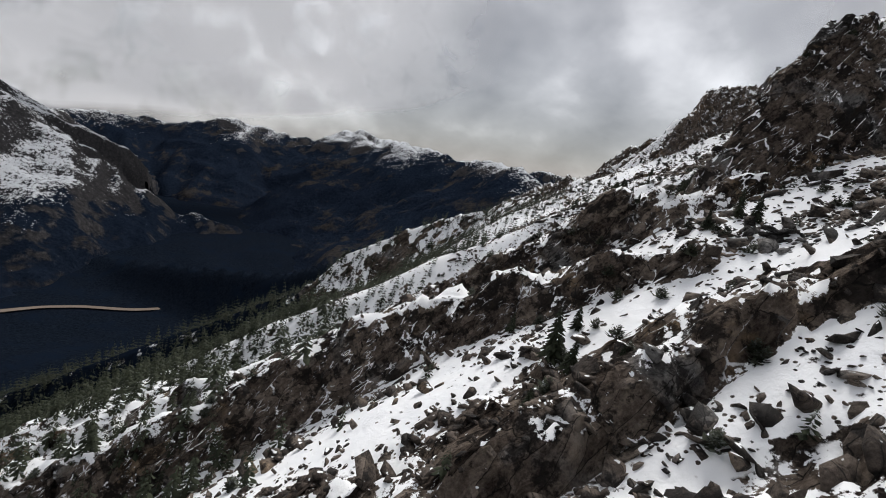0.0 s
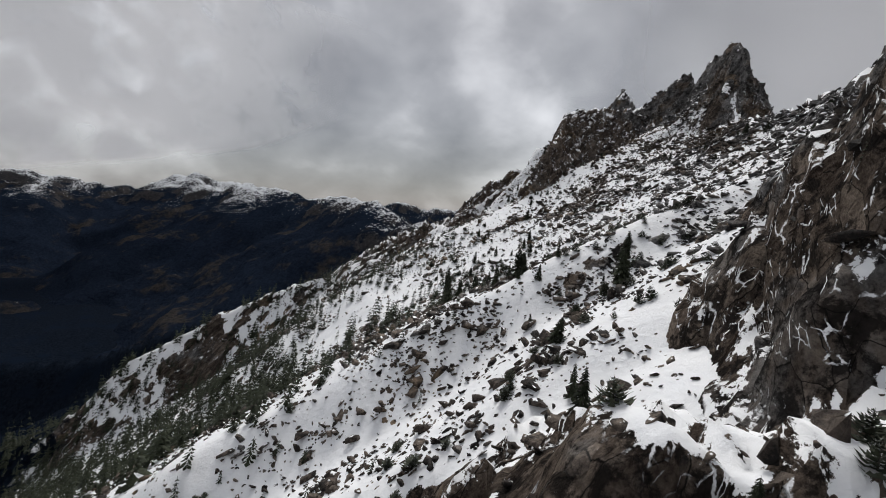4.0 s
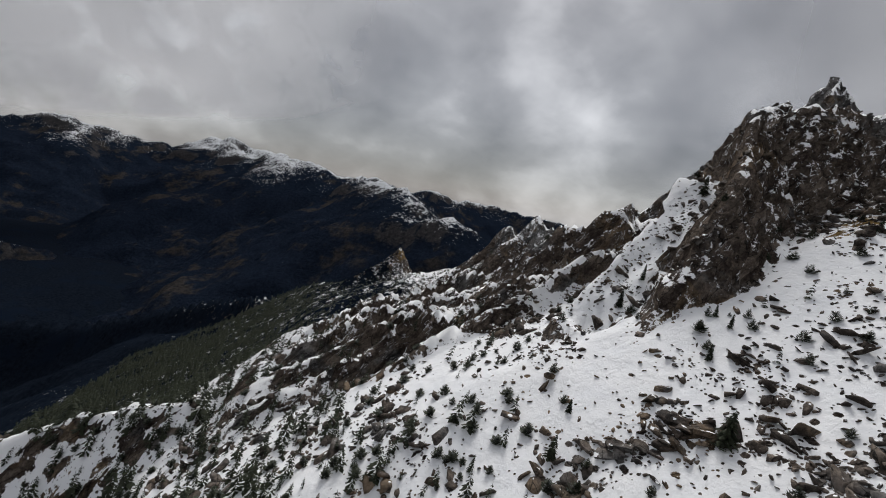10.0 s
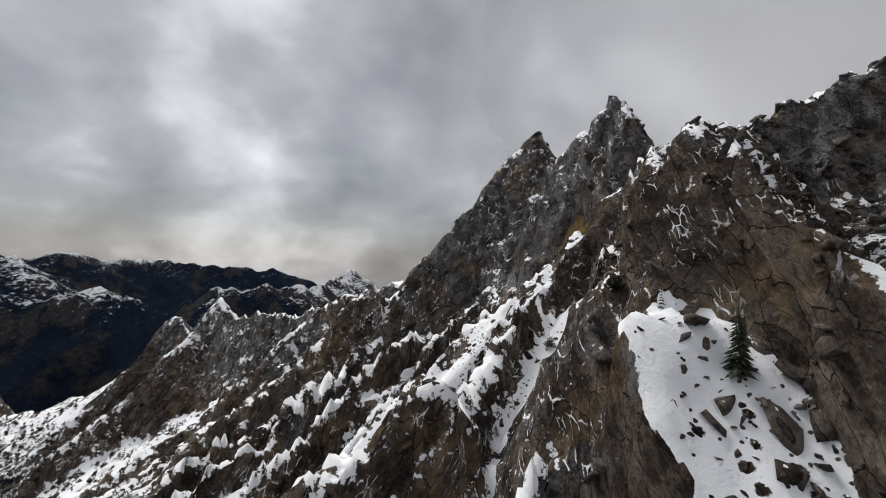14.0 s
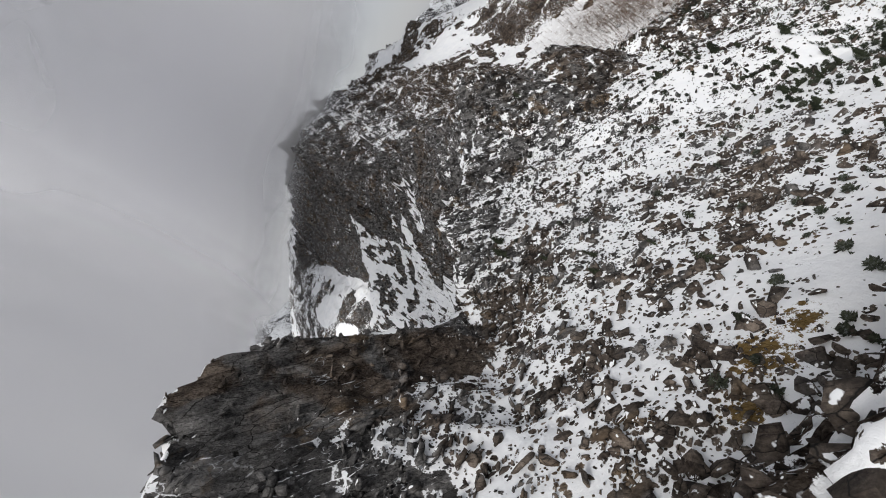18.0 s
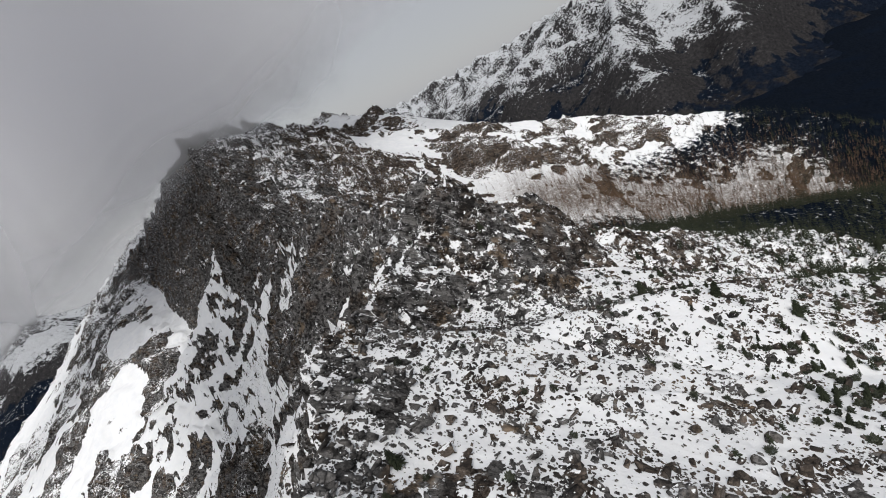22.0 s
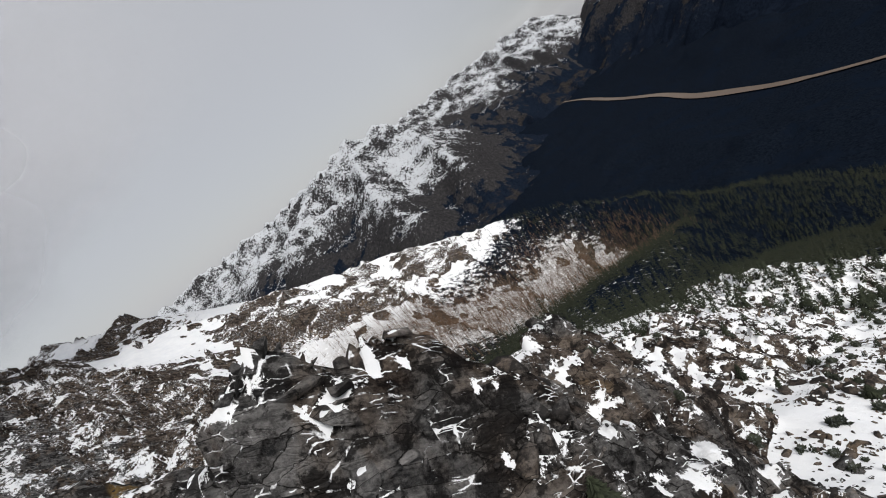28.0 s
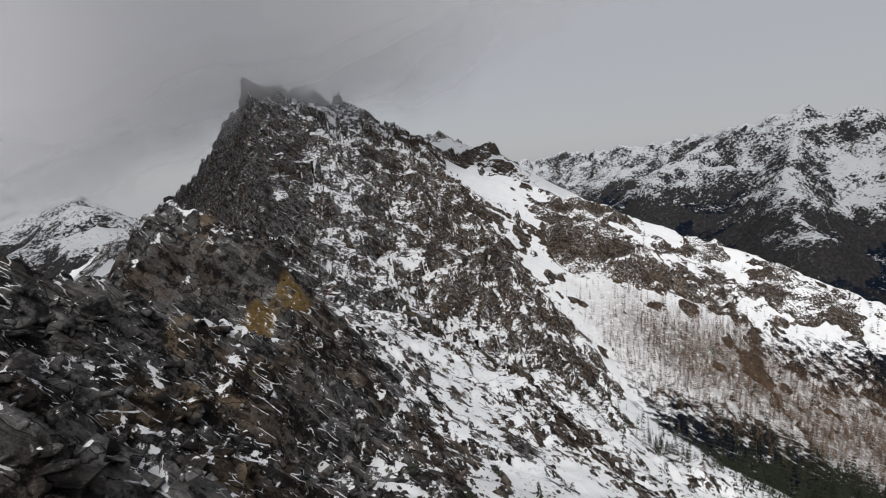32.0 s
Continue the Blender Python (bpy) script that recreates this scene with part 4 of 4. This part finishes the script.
def lay_river():
    """The gravel bed of the river as a ribbon on the valley floor."""
    pts = np.array(RIVER, float)
    s = np.linspace(0, len(pts) - 1, 260)
    i = np.minimum(s.astype(int), len(pts) - 2)
    u = (s - i)[:, None]
    mid = pts[i] * (1 - u) + pts[i + 1] * u
    mid = np.stack([np.convolve(np.pad(mid[:, k], 9, mode="edge"), np.ones(19) / 19, "valid") for k in (0, 1)], -1)
    mid = mid + 30 * np.stack([vnoise(s * 1.7, s * 0 + 3.0, 5), vnoise(s * 1.7, s * 0 + 9.0, 6)], -1)
    way = np.gradient(mid, axis=0)
    side = np.stack([-way[:, 1], way[:, 0]], -1) / np.linalg.norm(way, axis=1)[:, None]
    v, f = [], []
    for k in range(len(mid)):
        wide = 8 + 12 * (float(vnoise(s[k:k + 1] * 2.3, s[k:k + 1] * 0, 8)[0]) + 0.2)
        wide = wide * (1.25 if mid[k, 0] < -1500 else 0.8)
        for q in (-1, 1):
            x, y = mid[k] + side[k] * q * wide
            v.append((x, y, -476.0))
        if k:
            f.append((2 * k - 2, 2 * k - 1, 2 * k + 1, 2 * k))
    me = bpy.data.meshes.new("river")
    me.from_pydata(v, [], f)
    me.materials.append(SHINGLE)
    tagged(new("river", me), "pale brown gravel bed of a river in the dark valley", "river", kind="structure")


lay_river()


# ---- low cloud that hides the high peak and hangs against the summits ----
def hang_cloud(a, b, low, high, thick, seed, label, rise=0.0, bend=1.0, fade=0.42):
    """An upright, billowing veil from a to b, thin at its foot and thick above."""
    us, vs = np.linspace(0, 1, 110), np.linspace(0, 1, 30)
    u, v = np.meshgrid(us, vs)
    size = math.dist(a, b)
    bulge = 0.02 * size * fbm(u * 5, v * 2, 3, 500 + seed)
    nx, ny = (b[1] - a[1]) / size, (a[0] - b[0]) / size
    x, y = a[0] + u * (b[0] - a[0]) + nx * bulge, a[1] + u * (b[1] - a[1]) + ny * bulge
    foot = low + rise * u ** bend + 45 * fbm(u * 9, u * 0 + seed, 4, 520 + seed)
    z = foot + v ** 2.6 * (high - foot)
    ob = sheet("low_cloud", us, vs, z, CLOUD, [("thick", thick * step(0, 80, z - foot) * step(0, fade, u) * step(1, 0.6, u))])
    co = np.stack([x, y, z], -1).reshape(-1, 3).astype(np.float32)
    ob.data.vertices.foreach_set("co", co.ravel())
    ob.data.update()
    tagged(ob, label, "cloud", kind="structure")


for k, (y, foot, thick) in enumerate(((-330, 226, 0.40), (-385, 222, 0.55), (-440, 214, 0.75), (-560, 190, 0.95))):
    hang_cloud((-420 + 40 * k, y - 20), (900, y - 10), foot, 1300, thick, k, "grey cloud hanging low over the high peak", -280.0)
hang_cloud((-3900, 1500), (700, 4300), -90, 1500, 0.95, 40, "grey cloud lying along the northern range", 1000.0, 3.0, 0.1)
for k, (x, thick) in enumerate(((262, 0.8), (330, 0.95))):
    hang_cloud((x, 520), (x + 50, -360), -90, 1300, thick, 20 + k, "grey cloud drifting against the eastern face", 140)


# ---- shapes ----
def part(name, bm, mat, parent, label=""):
    """A bmesh as one mesh object under a thing or a part."""
    me = bpy.data.meshes.new(name)
    bm.to_mesh(me)
    bm.free()
    me.materials.append(mat)
    ob = new(name, me)
    ob.parent = parent
    return tagged(ob, label)


def hull_block(rng, size, count=11):
    """An angular block: the hull of points thrown on the sides of a box."""
    bm = bmesh.new()
    for _ in range(count):
        p = [rng.uniform(-1, 1) for _ in range(3)]
        p[rng.randrange(3)] = rng.choice((-1, 1))
        bm.verts.new([p[k] * size[k] * rng.uniform(0.8, 1.0) for k in range(3)])
    r = bmesh.ops.convex_hull(bm, input=bm.verts)
    bmesh.ops.delete(bm, geom=[v for v in bm.verts if not v.link_faces], context="VERTS")
    return bm


def arrays(bm):
    bmesh.ops.triangulate(bm, faces=bm.faces)
    bm.verts.index_update()
    v = np.array([x.co for x in bm.verts])
    f = np.array([[x.index for x in q.verts] for q in bm.faces])
    bm.free()
    return v, f


def boughs(rng, tiers, spikes, radius, droop, low=0.10, ragged=0.35):
    """A conifer's crown of height 1: tiers of drooping, ragged boughs, each a folded blade."""
    v, f = [], []
    for k in range(tiers):
        z = low + (0.97 - low) * (k / tiers) ** 0.9
        r = radius * (1 - z) ** 0.75 + 0.02
        turn = rng.uniform(0, 6.28)
        for j in range(spikes):
            a = turn + 6.283 * j / spikes + rng.uniform(-0.3, 0.3)
            q = r * rng.uniform(1 - ragged, 1 + ragged * 0.6)
            c, s = math.cos(a), math.sin(a)
            w = q * rng.uniform(0.22, 0.36) * (0.7 if spikes > 8 else 1.0)
            h = z + rng.uniform(-0.02, 0.02)
            n = len(v)
            v += [(0, 0, h + 0.05), (0.6 * q * c - w * s, 0.6 * q * s + w * c, h - 0.3 * droop * q),
                  (q * c, q * s, h - droop * q + 0.02), (0.6 * q * c + w * s, 0.6 * q * s - w * c, h - 0.3 * droop * q), (0.55 * q * c, 0.55 * q * s, h + 0.02)]
            f += [(n, n + 1, n + 4), (n, n + 4, n + 3), (n + 4, n + 1, n + 2), (n + 4, n + 2, n + 3)]
    n = len(v)
    v += [(0.012, 0, 0.9), (-0.006, 0.01, 0.9), (-0.006, -0.01, 0.9), (0, 0, 1.04)]
    f += [(n, n + 1, n + 3), (n + 1, n + 2, n + 3), (n + 2, n, n + 3)]
    return np.array(v), np.array(f)


def stem(radius, top=0.95, sides=5):
    v = [(radius * math.cos(6.283 * k / sides), radius * math.sin(6.283 * k / sides), -0.06) for k in range(sides)]
    v += [(0.25 * radius * math.cos(6.283 * k / sides), 0.25 * radius * math.sin(6.283 * k / sides), top) for k in range(sides)]
    f = []
    for k in range(sides):
        l = (k + 1) % sides
        f += [(k, l, sides + l), (k, sides + l, sides + k)]
    return np.array(v), np.array(f)


def mesh_of(name, v, f, mat):
    me = bpy.data.meshes.new(name)
    me.from_pydata(v.tolist(), [], f.tolist())
    me.materials.append(mat)
    return me


def turn_matrix(yaw, lean_x, lean_y):
    c, s = np.cos(yaw), np.sin(yaw)
    z = np.zeros_like(c)
    m = np.stack([np.stack([c, -s, lean_x], -1), np.stack([s, c, lean_y], -1), np.stack([z - 0.0, z, np.ones_like(c)], -1)], -2)
    return m


def stamp(name, shapes, kinds, places, turns, sizes, mat, label, category):
    """Many copies of a few shapes joined into one mesh of stuff."""
    vs, fs, n = [], [], 0
    for k, (v, f) in enumerate(shapes):
        sel = np.nonzero(kinds == k)[0]
        if not len(sel):
            continue
        w = np.einsum("nij,nvj->nvi", turns[sel], v[None] * sizes[sel][:, None, :]) + places[sel][:, None, :]
        vs.append(w.reshape(-1, 3))
        fs.append((f[None] + (n + np.arange(len(sel)) * len(v))[:, None, None]).reshape(-1, 3))
        n += len(sel) * len(v)
    co, tri = np.concatenate(vs).astype(np.float32), np.concatenate(fs).astype(np.int32)
    me = bpy.data.meshes.new(name)
    me.vertices.add(len(co))
    me.vertices.foreach_set("co", co.ravel())
    me.loops.add(tri.size)
    me.loops.foreach_set("vertex_index", tri.ravel())
    me.polygons.add(len(tri))
    me.polygons.foreach_set("loop_start", np.arange(0, tri.size, 3, dtype=np.int32))
    me.update(calc_edges=True)
    me.materials.append(mat)
    return tagged(new(name, me), label, category, kind="stuff")


def ground_many(x, y):
    i = np.clip(np.searchsorted(XS, x) - 1, 0, len(XS) - 2)
    j = np.clip(np.searchsorted(YS, y) - 1, 0, len(YS) - 2)
    u, v = (x - XS[i]) / (XS[i + 1] - XS[i]), (y - YS[j]) / (YS[j + 1] - YS[j])
    z = (GZ[j, i] * (1 - u) + GZ[j, i + 1] * u) * (1 - v) + (GZ[j + 1, i] * (1 - u) + GZ[j + 1, i + 1] * u) * v
    return z, GROCK[j, i]


def sprinkle(rng, box, tries, chance):
    """Random places in a box, kept by a chance that follows the land."""
    x = rng.uniform(box[0], box[2], tries)
    y = rng.uniform(box[1], box[3], tries)
    z, rock = ground_many(x, y)
    keep = rng.uniform(0, 1, tries) < chance(x, y, z, rock)
    return x[keep], y[keep], z[keep]


# the stretch of slope that lies closest under the flight
STRETCH = [(14, 38), (30, 70), (48, 120), (66, 175), (84, 222), (122, 246), (140, 205), (126, 150), (92, 100)]


def from_stretch(x, y):
    return along(x, y, STRETCH)[0]


# ---- stones ----
STONE_RNG = random.Random(5)
STONE_SHAPES = [arrays(hull_block(STONE_RNG, (1.0, STONE_RNG.uniform(0.4, 0.75), STONE_RNG.uniform(0.25, 0.5)), 17)) for _ in range(8)]


def lay_stones():
    rng = np.random.default_rng(3)
    chance = lambda x, y, z, rock: np.clip(scree(x, y), 0, 1) * (1 - 0.5 * np.maximum(rock, 0))
    x, y, z = sprinkle(rng, (-40, 0, 180, 262), 190000, chance)
    n = len(x)
    size = np.minimum(0.24 * rng.pareto(2.0, n) + 0.22, 1.4)
    turns = turn_matrix(rng.uniform(0, 6.28, n), rng.normal(0.18, 0.25, n), rng.normal(0.0, 0.2, n))
    turns[:, 2, 0] = rng.normal(0.25, 0.35, n)
    turns[:, 2, 1] = rng.normal(0.0, 0.35, n)
    kinds = rng.integers(0, len(STONE_SHAPES), n)
    sizes = np.stack([size, size, size * rng.uniform(0.7, 1.3, n)], -1)
    d = from_stretch(x, y)
    order = np.argsort(d - 9 * size)
    single = order[:280]
    rest = order[280:]
    places = np.stack([x, y, z + 0.10 * size], -1)
    stamp("scree", STONE_SHAPES, kinds[rest], places[rest], turns[rest], sizes[rest], STONE, "dark angular stones half buried in snow", "stones")
    meshes = [mesh_of("boulder", v, f, STONE) for v, f in STONE_SHAPES]
    for k in single:
        ob = new("boulder", meshes[kinds[k]])
        ob.matrix_world = Matrix.Translation(places[k]) @ Matrix(turns[k].tolist()).to_4x4() @ Matrix.Diagonal((*sizes[k], 1))
        tagged(ob, "dark angular boulder lying half buried in snow", "boulder", "boulders on the snow slope")


lay_stones()


# ---- slabs that break the outline of the ribs and towers ----
RIB_NAMES = ["rock_tower", "rock_tower", "rock_buttress", "rock_pyramid", "rock_ridge", "rock_ridge", "rock_spire", "rock_rib", "rock_ridge", "rock_outcrop", "rock_ledge", "rock_ledge", "rock_ledge", "rock_ledge", "rock_rib", "rock_rib",
             "rock_rib", "rock_rib", "rock_rib", "rock_rib", "rock_dome", "rock_pinnacle", "rock_tower", "rock_ridge", "rock_ridge"]


def crown_ribs():
    rng = random.Random(8)
    shapes = []
    for _ in range(10):
        v, f = arrays(hull_block(rng, (1.0, rng.uniform(0.5, 0.85), rng.uniform(0.35, 0.6)), 18))
        shapes.append(mesh_of("slab", v, f, SLAB))
    for name, (line, left, right) in zip(RIB_NAMES, RIBS):
        cx, cy, cz = line[0]
        cz = ground_at(cx, cy) - 0.5
        v, f = arrays(hull_block(rng, (rng.uniform(0.8, 1.2), rng.uniform(0.7, 1.0), rng.uniform(0.5, 0.9)), 18))
        core = new(name, mesh_of(name, v, f, SLAB))
        core.location = (cx, cy, cz)
        tagged(core, "dark broken rock with snow caught on its ledges", "rock", "rock ribs along the ridge")
        length = sum(math.dist(a[:2], b[:2]) for a, b in zip(line, line[1:]))
        far = cy > 320
        count = min(95, int(length * (0.6 if far else 1.6)) + 12)
        for k in range(count):
            s = rng.random() * (len(line) - 1)
            i = min(int(s), len(line) - 2)
            a, b = Vector(line[i]), Vector(line[i + 1])
            p = a.lerp(b, s - i)
            spread = 2.0 + 7.0 * rng.random() ** 1.5
            ang = rng.uniform(0, 6.28)
            px, py = p.x + spread * math.cos(ang), p.y + spread * math.sin(ang)
            pz = ground_at(px, py)
            size = (0.35 + 0.8 * rng.random() ** 2) * (1.7 if far else 1.0) * (1.15 if spread < 4 else 0.9)
            m = Euler((radians(rng.gauss(18, 14)), radians(rng.gauss(-42, 14)), radians(rng.gauss(20, 25)))).to_matrix().to_4x4()
            ob = new("slab", shapes[rng.randrange(len(shapes))])
            ob.parent = core
            ob.matrix_basis = Matrix.Translation(Vector((px, py, pz - 0.42 * size)) - core.location) @ m @ Matrix.Diagonal((size * 1.3, size, size, 1))


crown_ribs()

# ---- trees ----
TREE_RNG = random.Random(12)
FIRS = [boughs(TREE_RNG, 15, 10, TREE_RNG.uniform(0.22, 0.34), 0.35) for _ in range(5)]
THIN_FIRS = [boughs(TREE_RNG, 6, 5, TREE_RNG.uniform(0.22, 0.32), 0.35) for _ in range(5)]
SHRUBS = [boughs(TREE_RNG, 9, 11, TREE_RNG.uniform(0.5, 0.75), -0.35, 0.05, 0.55) for _ in range(3)]
FAR_FIRS = [boughs(TREE_RNG, 4, 4, TREE_RNG.uniform(0.17, 0.24), 0.4) for _ in range(3)]
LARCHES = [boughs(TREE_RNG, 5, 4, TREE_RNG.uniform(0.10, 0.15), 0.1, 0.2) for _ in range(3)]


def plant_near():
    """Wind-bent firs and shrubs on the western slope; the nearest are trees of their own."""
    rng = np.random.default_rng(21)

    def chance(x, y, z, rock):
        patch = fbm(x / 20, y / 20, 3, 201) + 0.6 * fbm(x / 70, y / 70, 2, 203)
        wooded = step(90, 30, x - 0.12 * (y - 150)) * step(110, 180, y) * (0.62 + 1.2 * patch) * (1 - 0.5 * step(235, 255, y) * step(345, 320, y))
        north = np.maximum(step(310, 360, y), step(60, 20, x)) * step(225, 290, y) * step(85, 35, x - 0.1 * (y - 300)) * (0.42 + 0.35 * step(295, 330, y) + 0.9 * patch)
        start = step(85, 60, x) * step(18, 40, y) * step(130, 100, y) * (0.20 + 0.5 * patch)
        lower = step(0, -40, x) * step(20, 60, y) * (0.7 + 0.8 * patch) * (1 - 0.5 * step(205, 235, y) * step(315, 295, y))
        south = step(95, 60, x) * step(90, 120, y) * step(190, 150, y) * (0.16 + 0.6 * patch)
        grove = step(385, 430, y) * step(150, 105, x) * (0.75 + 0.6 * patch)
        brush = step(48, 62, x) * step(128, 108, x) * step(175, 200, y) * step(262, 246, y) * (0.12 + 0.4 * patch)
        few = 0.04 * step(150, 110, x)
        return np.clip(np.maximum.reduce([wooded, north, start, lower, south, grove, brush, few]), 0, 1) * (1 - 0.55 * np.maximum(rock, 0))

    x, y, z = sprinkle(rng, (-170, -10, 150, 800), 62000, chance)
    n = len(x)
    tall = np.clip(rng.lognormal(1.25, 0.40, n), 1.1, 8.0) * (0.62 + 0.5 * step(60, -20, x))
    shrub = (rng.uniform(0, 1, n) < np.where((x > 50) | ((y < 115) & (x > 15)), 0.65, 0.2))
    tall = np.where(shrub, np.minimum(tall, 2.2) * 0.7, tall)
    lean = rng.normal(0.16, 0.10, n)
    turns = turn_matrix(rng.uniform(0, 6.28, n), lean, rng.normal(0.03, 0.08, n))
    wide = tall * rng.uniform(0.8, 1.25, n)
    sizes = np.stack([wide, wide, tall], -1)
    places = np.stack([x, y, z - 0.05], -1)
    kinds = np.where(shrub, 5 + rng.integers(0, 3, n), rng.integers(0, 5, n))
    shapes = FIRS + SHRUBS
    thin = THIN_FIRS + SHRUBS
    order = np.argsort(from_stretch(x, y) - 2.5 * tall)
    single, rest = order[:230], order[230:]
    firs, low = rest[~shrub[rest]], rest[shrub[rest]]
    stamp("fir_thicket", thin, kinds[firs], places[firs], turns[firs], sizes[firs], NEEDLES, "dark green stunted firs scattered over the snow slope", "trees")
    stamp("shrub_thicket", thin, kinds[low], places[low], turns[low], sizes[low], FROSTED, "grey frosted shrubs scattered over the snow slope", "shrubs")
    crowns = [mesh_of("crown", v, f, FROSTED if i > 4 else NEEDLES) for i, (v, f) in enumerate(shapes)]
    sv, sf = stem(0.035)
    trunk = mesh_of("trunk", sv, sf, BARK)
    for k in single:
        low = bool(shrub[k])
        ob = new("fir_shrub" if low else "fir_tree")
        ob.matrix_world = Matrix.Translation(places[k]) @ Matrix(turns[k].tolist()).to_4x4() @ Matrix.Diagonal((*sizes[k], 1))
        tagged(ob, "low frosted fir shrub rooted in the snow slope" if low else "dark green wind-bent young fir tree standing in snow", "shrub" if low else "tree", "fir shrubs" if low else "young firs on the slope")
        for name, me in (("crown", crowns[kinds[k]]), ("trunk", trunk)):
            o = new(name, me)
            o.parent = ob


plant_near()


def plant_far():
    rng = np.random.default_rng(31)

    def larch_chance(x, y, z, rock):
        n = fbm(x / 60, y / 60, 3, 211)
        return np.clip(np.exp(-((y + 285 + 0.27 * x + 40 * n) / 52.0) ** 2) * step(-50, -140, x) * step(-600, -470, x) * (1.0 + n), 0, 1)

    def fir_chance(x, y, z, rock):
        n = fbm(x / 50, y / 50, 3, 213)
        west = step(-15, -70, x) * step(-50, 20, y)
        rim = np.exp(-((y + 85 + 0.05 * (x + 200) + 40 * n) / 60.0) ** 2) * step(20, -40, x) * 2.4
        back = step(-170, -130, -np.abs(y + 290)) * step(-120, -240, x) * (0.12 + 0.5 * step(-420, -520, x))
        return np.clip((west + rim + back) * (0.6 + 1.2 * n), 0, 1) * (z < -20) * (1 - 0.4 * np.maximum(rock, 0))

    for name, shapes, box, tries, chance, mat, lo, hi, label, cat in (
        ("larch_wood", LARCHES, (-720, -420, 10, -20), 46000, larch_chance, LARCH_TWIGS, 6, 11, "tawny autumn larches on snowy ground", "trees"),
        ("fir_wood", FAR_FIRS, (-760, -480, 40, 480), 48000, fir_chance, DARK_NEEDLES, 5, 13, "dark conifer forest on the lower slopes", "trees"),
    ):
        x, y, z = sprinkle(rng, box, tries, chance)
        n = len(x)
        tall = rng.uniform(lo, hi, n) * np.where(x > -90, 0.6, 1.0)
        sizes = np.stack([tall, tall, tall], -1)
        turns = turn_matrix(rng.uniform(0, 6.28, n), rng.normal(0.02, 0.04, n), rng.normal(0, 0.04, n))
        stamp(name, shapes, rng.integers(0, len(shapes), n), np.stack([x, y, z - 0.2], -1), turns, sizes, mat, label, cat)


plant_far()
